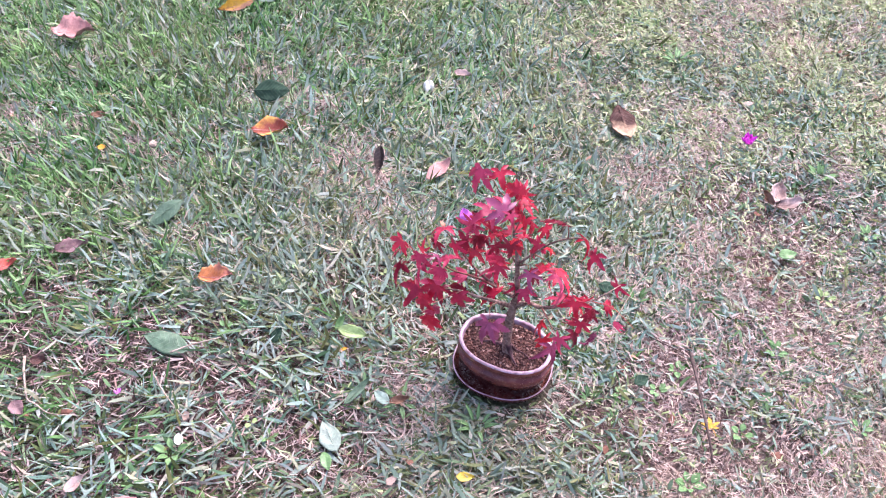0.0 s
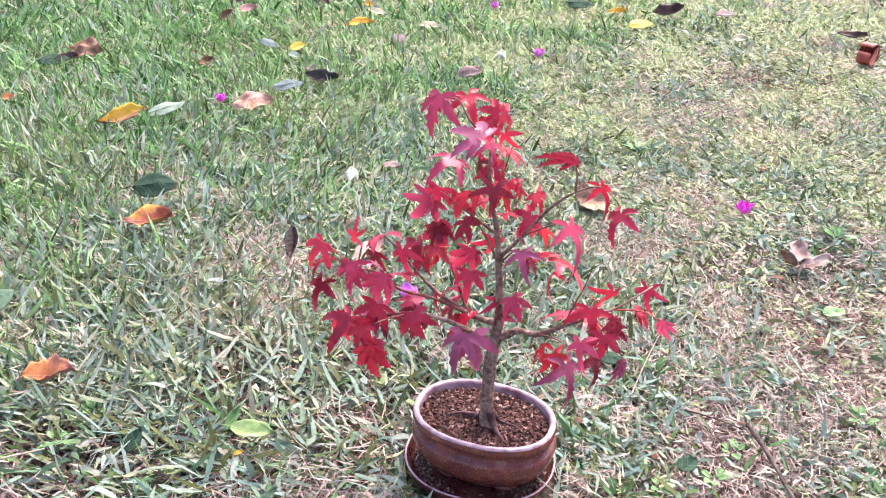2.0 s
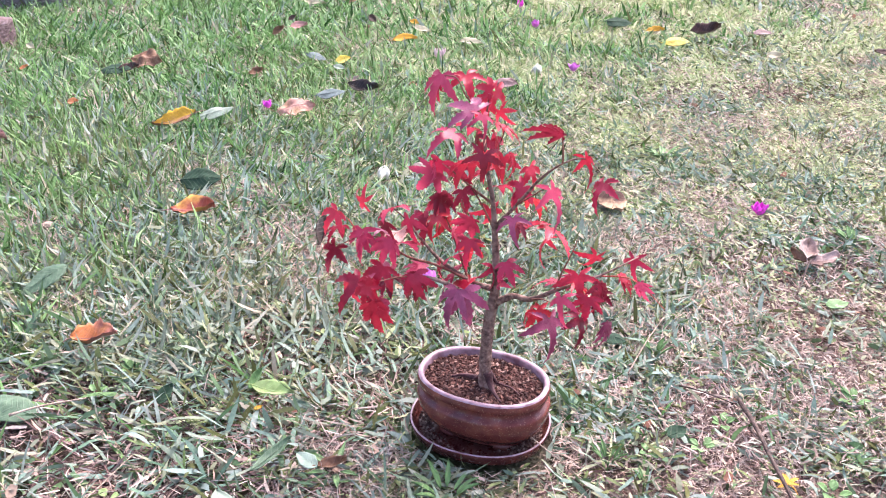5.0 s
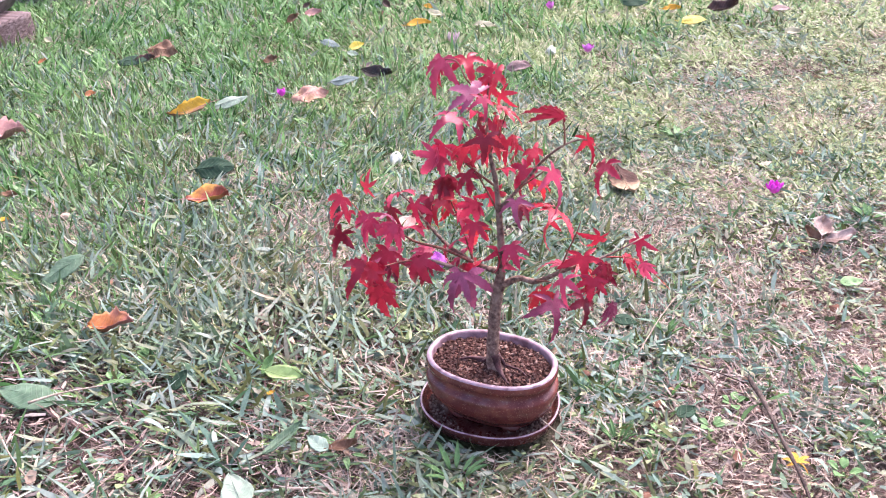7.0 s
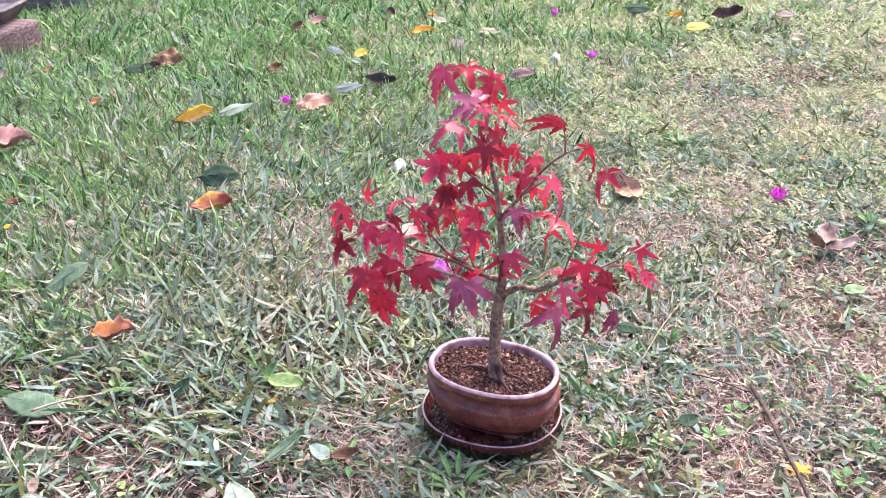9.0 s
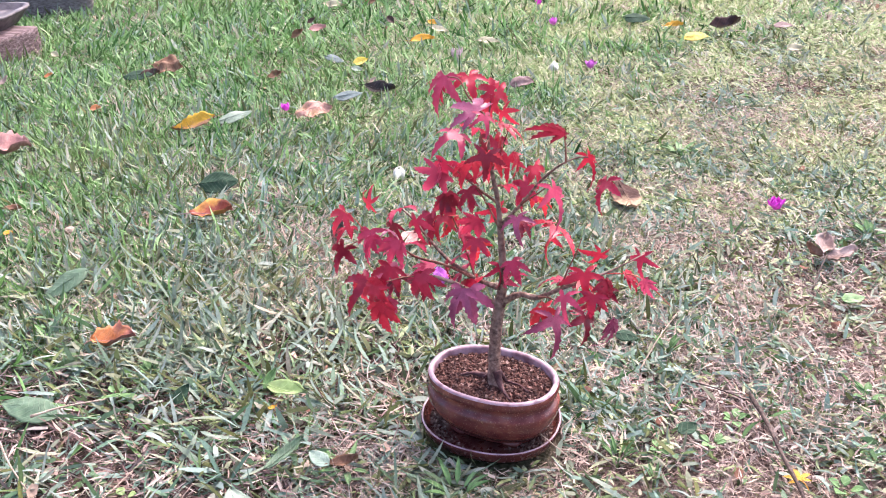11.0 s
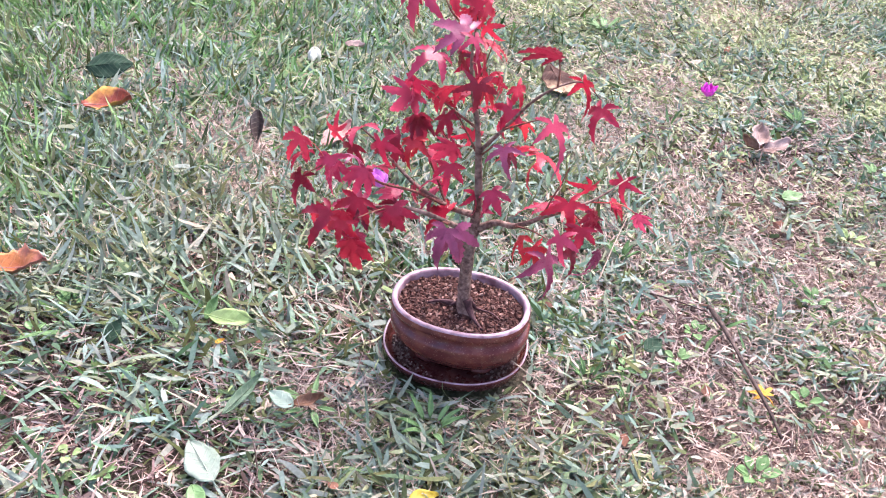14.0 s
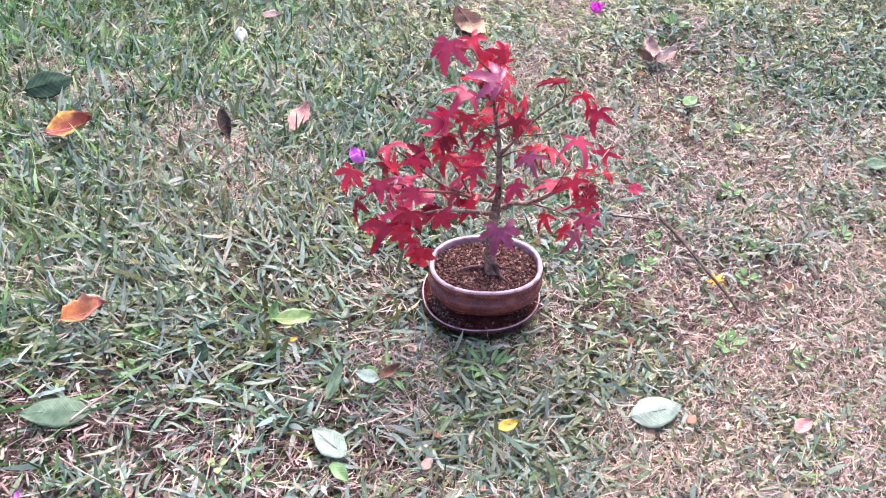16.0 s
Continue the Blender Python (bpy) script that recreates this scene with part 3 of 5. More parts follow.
limb("branch", [(-0.004, 0.018, 0.168), (-0.014, 0.011, 0.178), (-0.025, 0.005, 0.188), (-0.053, -0.008, 0.209), (-0.079, -0.005, 0.211), (-0.111, 0.0, 0.203), (-0.143, -0.004, 0.2)], 0.0043, 0.0008, MAT_BARK)
limb("branch", [(0.0, 0.020, 0.189), (-0.016, 0.025, 0.190), (-0.033, 0.030, 0.194), (-0.065, 0.045, 0.206), (-0.091, 0.060, 0.224), (-0.109, 0.070, 0.240), (-0.127, 0.080, 0.249)], 0.0040, 0.0007, MAT_BARK)
limb("branch", [(-0.030, 0.029, 0.193), (-0.065, 0.030, 0.207), (-0.099, 0.028, 0.216), (-0.123, 0.022, 0.238), (-0.148, 0.020, 0.240), (-0.177, 0.012, 0.227)], 0.0019, 0.0005, MAT_TWIG)
limb("twig", [(-0.150, 0.020, 0.240), (-0.162, 0.025, 0.256), (-0.180, 0.030, 0.266)], 0.0007, 0.0004, MAT_STALK, 6)
limb("branch", [(0.002, 0.020, 0.172), (0.012, 0.017, 0.180), (0.023, 0.015, 0.186), (0.042, 0.010, 0.187), (0.066, 0.005, 0.203), (0.095, 0.006, 0.217), (0.119, 0.012, 0.227), (0.150, 0.040, 0.234)], 0.0050, 0.0006, MAT_BARK)
limb("twig", [(0.109, 0.010, 0.223), (0.141, 0.0, 0.229), (0.161, -0.008, 0.219), (0.179, -0.012, 0.203)], 0.0008, 0.0004, MAT_STALK, 6)
limb("branch", [(0.0, 0.020, 0.266), (0.021, 0.020, 0.292), (0.043, 0.016, 0.323), (0.066, 0.010, 0.345), (0.088, 0.008, 0.352), (0.105, 0.005, 0.338)], 0.0022, 0.0005, MAT_BARK)
limb("twig", [(0.066, 0.010, 0.345), (0.0655, 0.006, 0.363), (0.064, 0.004, 0.373)], 0.0012, 0.0005, MAT_TWIG, 6)
limb("branch", [(-0.005, 0.020, 0.292), (-0.024, 0.020, 0.306), (-0.043, 0.025, 0.319), (-0.059, 0.030, 0.328)], 0.0016, 0.0005, MAT_TWIG)
limb("branch", [(-0.030, 0.029, 0.192), (-0.039, 0.040, 0.210), (-0.051, 0.050, 0.236), (-0.060, 0.050, 0.259), (-0.066, 0.045, 0.283)], 0.0017, 0.0005, MAT_TWIG)
limb("branch", [(-0.002, 0.020, 0.262), (-0.016, 0.020, 0.291), (-0.026, 0.015, 0.310)], 0.0014, 0.0005, MAT_TWIG)
limb("branch", [(-0.012, 0.016, 0.380), (-0.023, 0.018, 0.395), (-0.033, 0.018, 0.406), (-0.042, 0.020, 0.422), (-0.054, 0.018, 0.425)], 0.0015, 0.0005, MAT_TWIG)
limb("twig", [(0.066, 0.005, 0.203), (0.073, 0.0, 0.229), (0.082, 0.0, 0.253), (0.086, 0.0, 0.268)], 0.0012, 0.0005, MAT_TWIG, 6)
limb("twig", [(0.002, 0.020, 0.262), (0.014, 0.005, 0.283), (0.019, -0.010, 0.294)], 0.0011, 0.0005, MAT_TWIG, 6)
limb("twig", [(0.042, 0.010, 0.187), (0.056, -0.030, 0.212), (0.070, -0.070, 0.232)], 0.0014, 0.0005, MAT_TWIG, 6)
limb("twig", [(0.090, 0.006, 0.215), (0.105, 0.0, 0.207), (0.118, -0.012, 0.198)], 0.0011, 0.0005, MAT_TWIG, 6)
limb("twig", [(-0.025, 0.005, 0.188), (-0.030, -0.03, 0.215), (-0.024, -0.062, 0.236)], 0.0013, 0.0005, MAT_TWIG, 6)
limb("twig", [(-0.079, -0.005, 0.211), (-0.095, -0.03, 0.222), (-0.110, -0.046, 0.224)], 0.0011, 0.0005, MAT_TWIG, 6)
limb("twig", [(-0.009, 0.018, 0.33), (0.0, 0.035, 0.352), (0.006, 0.042, 0.372)], 0.0010, 0.0005, MAT_TWIG, 6)
limb("twig", [(-0.012, 0.017, 0.36), (-0.008, -0.012, 0.372), (-0.006, -0.034, 0.374)], 0.0010, 0.0005, MAT_TWIG, 6)
limb("twig", [(0.021, 0.020, 0.292), (0.045, -0.02, 0.325), (0.057, -0.052, 0.347)], 0.0010, 0.0005, MAT_TWIG, 6)


def maple_leaf_mesh(fan, seed):
    """A palmate leaf with toothed lobes, its stalk end at the origin, its middle lobe one unit long towards +y. fan: the angle to the next lobes."""
    rng = random.Random(seed)
    bm = bmesh.new()
    lobes = [(0, 1.10, 0.158), (fan, 0.84, 0.138), (-fan, 0.84, 0.138), (fan * 1.8, 0.52, 0.098), (-fan * 1.8, 0.52, 0.098)]
    if fan < 45:
        lobes += [(fan * 2.9, 0.20, 0.05), (-fan * 2.9, 0.20, 0.05)]
    droop, fold = rng.uniform(0.30, 0.58), rng.uniform(0.2, 0.7)
    order = sorted((a + rng.uniform(-5, 5), size * rng.uniform(0.86, 1.10), w * rng.uniform(0.85, 1.12)) for a, size, w in lobes)
    slim = rng.uniform(0.84, 1.08)
    order = [(a, size, w * slim) for a, size, w in order]
    curl = [rng.uniform(-0.2, 0.5) for _ in order]
    sway = [rng.uniform(-0.10, 0.10) for _ in order]
    notch = [0.10, *(0.25 * (0.4 + 0.6 * slim) * min(1.0, min(p[1], q[1]) + 0.25) for p, q in zip(order, order[1:])), 0.10]
    edges = [order[0][0] - 26, *((p[0] + q[0]) / 2 for p, q in zip(order, order[1:])), order[-1][0] + 26]

    def lift(x, y, along, off, k):
        tuck = 1 - 0.45 * droop * along**2
        return Vector((x * tuck, y * tuck, -droop * along**1.7 - curl[k] * max(0.0, along - 0.35) ** 2 + fold * abs(off)))

    heart = bm.verts.new((0, 0, 0))
    sinus = [bm.verts.new(lift(math.sin(radians(a)) * r, math.cos(radians(a)) * r, r, 0.06, 0)) for a, r in zip(edges, notch)]
    for k, (angle, size, wide) in enumerate(order):
        a = radians(angle)
        ax, ay = math.sin(a), math.cos(a)
        base = 0.27 * size
        last = [sinus[k], bm.verts.new(lift(ax * base, ay * base, base, 0, k)), sinus[k + 1]]
        bm.faces.new((heart, last[1], last[0]))
        bm.faces.new((heart, last[2], last[1]))
        for i in range(1, 10):
            u = i / 9
            along = base + (size - base) * u
            aside = sway[k] * size * u * u
            half = wide * (0.70 + 1.9 * u) * max(0.0, 1 - u) ** 1.15 * (1.13 if i % 2 else 0.85)
            if i < 9:
                row = []
                for sign in (-1, 0, 1):
                    back = along - 0.03 * abs(sign) * (i % 2 == 0)
                    out = half * sign + aside
                    row.append(bm.verts.new(lift(ax * back + ay * out, ay * back - ax * out, along, half * sign, k)))
                bm.faces.new((last[0], last[1], row[1], row[0]))
                bm.faces.new((last[1], last[2], row[2], row[1]))
                last = row
            else:
                tip = bm.verts.new(lift(ax * size + ay * aside, ay * size - ax * aside, size, 0, k))
                bm.faces.new((last[0], last[1], tip))
                bm.faces.new((last[1], last[2], tip))
    mesh = finish(bm)
    mesh.materials.append(MAPLE["r"])
    return mesh


LEAF_MESHES = [[maple_leaf_mesh(fan, 10 * k + i) for i in range(7)] for k, fan in enumerate((32, 50, 68))]
LEAF_RNG = random.Random(5)


def maple_leaves(colours, *rows):
    """Leaves of one spray: each a row of x, y, z, length in mm, the way its tip points (turn, rise), the roll about that way, and how wide its lobes fan out."""
    for code, (x, y, z, size, turn, rise, roll, fan) in zip(colours, rows):
        j = Vector((x, y, z))
        a, e, r = radians(turn), radians(rise), radians(roll)
        ahead = Vector((math.cos(a) * math.cos(e), math.sin(a) * math.cos(e), math.sin(e)))
        level = (Vector((0, 0, 1)) - ahead * ahead.z).normalized()
        up = level * math.cos(r) + ahead.cross(level) * math.sin(r)
        m = Matrix((ahead.cross(up), ahead, up)).transposed().to_4x4()
        ob = part("leaf", LEAF_MESHES[fan][LEAF_RNG.randrange(7)], None, maple)
        ob.matrix_local = maple_inverse @ Matrix.Translation(j) @ m @ Matrix.Scale(size * 0.001, 4)
        ob.material_slots[0].link = "OBJECT"
        ob.material_slots[0].material = MAPLE[code]
        root = min(WOOD, key=lambda p: (p - j).length + (0.02 if (p - j).length < 0.006 else 0))
        if 0.002 < (root - j).length < 0.09:
            middle = (root + j) / 2 - ahead * 0.006 + Vector((0, 0, 0.003))
            bm = bmesh.new()
            line = spline([root, middle, j], 4)
            tube(bm, line, tapered(0.0007, 0.0005, len(line)), 5)
            bm.transform(maple_inverse)
            part("petiole", bm, MAT_STALK, ob).matrix_local = ob.matrix_local.inverted()


# outer sprays of the long low branches
maple_leaves("rrdmpcdommc",
    (-0.176, 0.030, 0.264, 35, -147, -42, -31, 1),
    (-0.132, -0.014, 0.297, 27, 158, 13, -90, 2),
    (-0.175, 0.012, 0.228, 37, -127, -44, 89, 2),
    (-0.137, -0.001, 0.253, 38, -141, -53, 56, 1),
    (-0.124, 0.026, 0.247, 24, -42, -5, -34, 2),
    (-0.124, 0.081, 0.249, 40, -112, 14, 27, 2),
    (-0.083, 0.065, 0.241, 41, 180, -19, -54, 1),
    (-0.064, 0.072, 0.245, 31, -103, -50, -68, 2),
    (-0.107, 0.041, 0.225, 52, 148, -23, 16, 2),
    (-0.078, 0.031, 0.202, 35, 173, 12, -15, 0),
    (-0.145, -0.004, 0.198, 47, -124, -26, -22, 2))
# inner sprays round the trunk
maple_leaves("rrmddprmmom",
    (-0.125, -0.026, 0.215, 33, -137, -60, -37, 0),
    (-0.114, -0.057, 0.207, 46, -75, -70, 23, 0),
    (-0.114, 0.004, 0.202, 45, 166, 1, -30, 1),
    (-0.111, 0.005, 0.202, 34, -83, 1, 15, 1),
    (-0.078, 0.008, 0.206, 45, -150, -44, -38, 0),
    (-0.024, -0.074, 0.240, 46, -122, -40, 7, 1),
    (-0.029, 0.013, 0.193, 45, 148, -8, -27, 1),
    (-0.048, 0.032, 0.219, 41, 92, -16, -31, 1),
    (-0.044, 0.037, 0.198, 45, 136, -25, -30, 1),
    (-0.030, 0.053, 0.227, 34, -129, -74, -36, 1),
    (0.009, -0.003, 0.210, 42, 90, 7, -62, 0))
# sprays of the crown
maple_leaves("crcmdmcrrrr",
    (-0.024, 0.023, 0.271, 41, -176, -48, -85, 0),
    (-0.009, 0.035, 0.278, 31, -91, -83, -30, 2),
    (-0.034, 0.010, 0.309, 29, -25, -64, 29, 1),
    (-0.069, 0.034, 0.318, 44, -160, -54, -69, 1),
    (-0.062, 0.041, 0.287, 39, -141, -76, -46, 0),
    (-0.061, 0.042, 0.419, 46, -122, -46, 6, 1),
    (-0.065, 0.048, 0.411, 30, -160, -50, -20, 0),
    (-0.037, 0.042, 0.419, 33, -60, -34, 10, 2),
    (-0.006, 0.014, 0.414, 28, 163, 8, -53, 1),
    (-0.004, 0.020, 0.411, 28, 22, -37, 59, 2),
    (-0.002, 0.043, 0.384, 24, -39, -50, 76, 2))
# sprays over the upper right branch
maple_leaves("rmpmcdrrcrc",
    (-0.005, 0.040, 0.372, 39, 18, -18, -2, 1),
    (-0.011, -0.013, 0.397, 25, -52, -45, -11, 2),
    (-0.018, -0.013, 0.400, 45, 151, 16, -25, 1),
    (-0.045, 0.021, 0.365, 40, -130, -0, -19, 2),
    (-0.030, 0.034, 0.368, 39, 98, -16, 22, 0),
    (-0.005, -0.040, 0.368, 33, -89, -66, -11, 2),
    (0.003, 0.044, 0.334, 31, -97, -44, 6, 2),
    (-0.023, -0.006, 0.347, 41, 127, -23, 14, 0),
    (-0.061, 0.040, 0.327, 38, -179, -76, -78, 1),
    (-0.010, 0.020, 0.327, 45, 113, -9, -14, 1),
    (0.027, 0.022, 0.312, 29, -143, -44, -45, 2))
# sprays of the low right branch
maple_leaves("omprrrcrmmo",
    (0.032, 0.028, 0.298, 39, 58, -29, -8, 0),
    (0.060, -0.060, 0.346, 44, -23, -54, -63, 2),
    (0.022, -0.020, 0.295, 31, -86, -27, 24, 2),
    (0.040, 0.003, 0.278, 45, 124, -5, -9, 1),
    (0.058, 0.016, 0.271, 45, -43, -8, -31, 1),
    (0.106, -0.020, 0.262, 28, -171, -65, -109, 2),
    (0.147, 0.043, 0.229, 34, -103, -65, 32, 2),
    (0.131, -0.000, 0.228, 33, 21, -18, 27, 0),
    (0.150, -0.040, 0.248, 27, -50, -62, 75, 0),
    (0.078, 0.011, 0.221, 32, 15, -77, 71, 0),
    (0.088, 0.006, 0.214, 31, -29, 5, -36, 2))
# hanging leaves of the right side
maple_leaves("cmopddpdrcc",
    (0.072, 0.008, 0.212, 45, 110, -6, 5, 1),
    (0.077, -0.086, 0.249, 30, -105, -43, 23, 2),
    (0.054, -0.074, 0.226, 30, -39, -56, 23, 1),
    (0.067, -0.081, 0.221, 45, -55, -50, -20, 2),
    (0.095, -0.031, 0.194, 34, -64, -47, -30, 2),
    (0.115, 0.005, 0.205, 29, -128, -32, 18, 2),
    (0.121, -0.020, 0.186, 39, -36, -71, -1, 0),
    (0.065, 0.004, 0.375, 48, 174, 20, 48, 0),
    (0.087, 0.008, 0.353, 34, -19, -55, -58, 2),
    (0.107, 0.002, 0.330, 38, -129, -46, 22, 2),
    (-0.001, 0.032, 0.306, 36, 86, -18, -9, 0))
# leaves deep in the crown
maple_leaves("ccmdocdrcrd",
    (-0.064, 0.040, 0.208, 30, 180, -72, -24, 0),
    (-0.001, 0.020, 0.217, 30, -51, -55, -19, 2),
    (-0.068, 0.030, 0.327, 30, 0, -70, -8, 0),
    (-0.062, 0.040, 0.291, 36, 84, -73, -23, 0),
    (-0.005, -0.030, 0.367, 30, -28, -35, 13, 0),
    (0.022, 0.025, 0.307, 30, 180, -69, 28, 1),
    (0.022, -0.010, 0.291, 30, -27, -35, 3, 0),
    (0.054, 0.020, 0.256, 30, 180, -52, 30, 2),
    (0.097, 0.000, 0.194, 30, 0, -90, 29, 2),
    (-0.041, 0.030, 0.325, 30, -117, -58, 5, 1),
    (-0.023, 0.030, 0.361, 30, 180, -68, -22, 2))
# leaves behind the trunk
maple_leaves("rcorcrdrdc",
    (-0.005, 0.030, 0.365, 30, 0, -62, -9, 1),
    (-0.052, 0.050, 0.243, 30, 0, -35, 17, 0),
    (-0.062, 0.060, 0.256, 30, 180, -47, 3, 1),
    (-0.020, 0.045, 0.398, 33, -60, -62, 17, 0),
    (-0.012, 0.050, 0.350, 33, -40, -60, 8, 2),
    (0.012, 0.030, 0.345, 33, -30, -58, -24, 0),
    (-0.040, 0.060, 0.285, 33, -160, -60, 23, 1),
    (0.030, 0.045, 0.325, 33, -20, -55, 14, 1),
    (-0.130, 0.060, 0.240, 35, -150, -64, -26, 1),
    (-0.100, 0.048, 0.252, 35, -90, -60, 28, 2))
# fuller sprays over the low branches
maple_leaves("mmrrcrmocmrdocpc",
    (-0.146, 0.020, 0.249, 40, -100, -55, 10, 1),
    (-0.108, 0.000, 0.250, 42, -130, -50, -40, 0),
    (-0.157, 0.010, 0.197, 44, -95, -58, 20, 0),
    (-0.115, -0.010, 0.222, 44, -120, -45, -20, 1),
    (-0.080, -0.020, 0.222, 38, -60, -50, 30, 1),
    (-0.129, -0.030, 0.208, 34, -110, -60, 0, 1),
    (-0.117, -0.030, 0.195, 40, -80, -70, -30, 0),
    (-0.065, 0.030, 0.267, 34, -120, -35, 10, 2),
    (-0.029, 0.030, 0.243, 36, -100, -50, 0, 1),
    (0.014, 0.000, 0.235, 30, -60, -30, 20, 1),
    (0.090, 0.000, 0.227, 40, -75, -45, 10, 2),
    (0.111, -0.010, 0.226, 42, -60, -60, -20, 0),
    (0.049, -0.030, 0.205, 36, -150, -40, 30, 1),
    (0.102, -0.030, 0.220, 34, -100, -62, 0, 1),
    (-0.018, -0.074, 0.240, 44, -62, -48, 12, 1),
    (-0.173, 0.030, 0.246, 34, 170, -30, 30, 1))


# ---- what lies on the lawn ----
RESTING = []  # (x, y, radius) of things that press the grass down
LITTER_RNG = random.Random(21)


def leaf_blade(length, wide, bend, fold, curl, seed, rows=15, cols=10, taper=0.85, ruffle=1.0):
    """An oval leaf with its stalk end at -x and its tip at +x, bent along and folded across."""
    bm = bmesh.new()
    grid = []
    for i in range(rows):
        s = i / (rows - 1)
        half = 0.5 * wide * length * max(0.0, math.sin(math.pi * min(1.0, s ** taper * 0.985 + 0.012))) ** 0.9
        line = []
        for j in range(cols + 1):
            u = 2 * j / cols - 1
            torn = 1 + 0.13 * max(0.0, ruffle - 1) * (noise.noise((s * 5.5, math.copysign(3.0, u), seed * 2.3)) + 0.6 * noise.noise((s * 13, math.copysign(7.0, u), seed * 1.3)))
            x, y = (s - 0.5) * length, u * half * (1 + (torn - 1) * abs(u))
            wave = 0.05 * ruffle * length * noise.noise((x * 45 + seed * 3.1, y * 45, seed * 1.7)) + 0.02 * ruffle * length * noise.noise((x * 130, y * 130 + seed, 2.0))
            y += 0.022 * min(ruffle, 2.4) * length * noise.noise((x * 110 + seed, u * 2, 5.0)) * abs(u)
            z = bend * length * (4 * (s - 0.5) ** 2 - 0.4) + fold * abs(y) + curl * length * u * u * (0.3 + s) * 0.35 + wave
            line.append(bm.verts.new((x, y, z)))
        grid.append(line)
    under = [[bm.verts.new(v.co - Vector((0, 0, 0.0006))) for v in line] for line in grid]
    for a, b, c, d in zip(grid, grid[1:], under, under[1:]):
        for j in range(cols):
            bm.faces.new((a[j], b[j], b[j + 1], a[j + 1]))
            bm.faces.new((c[j], c[j + 1], d[j + 1], d[j]))
        bm.faces.new((a[0], c[0], d[0], b[0]))
        bm.faces.new((a[cols], b[cols], d[cols], c[cols]))
    for j in range(cols):
        bm.faces.new((grid[0][j], grid[0][j + 1], under[0][j + 1], under[0][j]))
        bm.faces.new((grid[-1][j + 1], grid[-1][j], under[-1][j], under[-1][j + 1]))
    bmesh.ops.recalc_face_normals(bm, faces=bm.faces)
    return bm


def fallen_leaf(x, y, length, turn, wide, tone, label, bend=0.08, fold=0.15, curl=0.1, tilt=6, lean=0, z=0.004, second="", stalk=True, press=0.72, ruffle=1.0):
    seed = len(RESTING)
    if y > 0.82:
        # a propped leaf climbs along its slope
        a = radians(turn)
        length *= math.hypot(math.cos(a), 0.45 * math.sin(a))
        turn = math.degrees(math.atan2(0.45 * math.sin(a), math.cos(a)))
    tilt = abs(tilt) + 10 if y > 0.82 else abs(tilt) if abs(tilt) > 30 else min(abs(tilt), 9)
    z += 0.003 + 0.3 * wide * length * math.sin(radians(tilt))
    ob = thing("fallen_leaf", pose(x, y, z, tilt, lean, 0) @ pose(0, 0, 0, 0, 0, turn), label, "leaf", "leaves fallen on the lawn")
    blade = part("blade", leaf_blade(length, wide, bend, fold, curl, seed, ruffle=ruffle), DEAD[tone], ob)
    ends = bend * length * 0.6
    bm = bmesh.new()
    line = spline([(-0.5 * length, 0, ends + 0.0004), (-0.2 * length, 0, bend * length * -0.04 + 0.0004), (0.15 * length, 0, -bend * length * 0.3 + 0.0004), (0.42 * length, 0, bend * length * 0.28 + 0.0004)], 4)
    tube(bm, line, tapered(0.0009 * length / 0.07, 0.0002, len(line)), 5)
    part("midrib", bm, DEAD[second or tone], blade)
    if stalk:
        bm = bmesh.new()
        way = LITTER_RNG.uniform(-0.5, 0.5)
        line = spline([(-0.48 * length, 0, ends), (-0.60 * length, 0.04 * length * way, ends * 0.9), (-0.70 * length, 0.12 * length * way, ends * 0.4)], 4)
        tube(bm, line, tapered(0.0008, 0.0006, len(line)), 6)
        part("stalk", bm, DEAD[second or tone], ob)
    RESTING.append((x, y, length * (press if y < 0.82 else 0.5) * max(0.55, wide)))
    return ob


# near the pot
fallen_leaf(-0.552, 0.084, 0.062, 14, 0.60, "orange_pink", "folded orange-pink dry leaf lying in the grass", 0.14, 0.75, 0.2, tilt=20, lean=-6, z=0.012, second="pink", ruffle=3.2)
fallen_leaf(-0.272, 0.020, 0.058, -5, 0.42, "yellow_green", "fresh yellow-green leaf lying on the lawn", 0.10, 0.55, 0.1, tilt=24, z=0.010, ruffle=1.5)
fallen_leaf(-0.300, 0.036, 0.032, 70, 0.40, "green", "narrow folded green leaf standing beside a larger one", 0.10, 0.8, 0.1, tilt=40, z=0.012, stalk=False)
fallen_leaf(-0.583, -0.066, 0.090, 172, 0.44, "grey_green", "large dull grey-green leaf half sunk in the grass", -0.06, -0.18, 0.05, tilt=-16, z=0.004, press=0.45)
fallen_leaf(-0.715, 0.210, 0.080, 228, 0.46, "grey_green", "dull grey-green leaf propped up in the grass", -0.08, -0.12, 0.0, tilt=34, z=0.010)
fallen_leaf(-0.250, -0.177, 0.056, 130, 0.60, "white", "pale whitish-green leaf lying underside up", -0.06, -0.12, 0.10, tilt=8, z=0.008, ruffle=1.6)
fallen_leaf(0.162, -0.214, 0.070, 1, 0.60, "white", "broad pale whitish-green leaf lying underside up", -0.05, -0.18, 0.05, tilt=8, z=0.007)
fallen_leaf(-0.242, -0.218, 0.032, -57, 0.55, "green", "small bright green leaf beside a pale leaf", 0.05, 0.2, 0.1, z=0.004, stalk=False)
fallen_leaf(-0.028, -0.197, 0.028, 9, 0.55, "yellow", "small bright yellow leaf in dry grass", 0.1, 0.4, 0.3, tilt=10, z=0.006, stalk=False, ruffle=1.9)
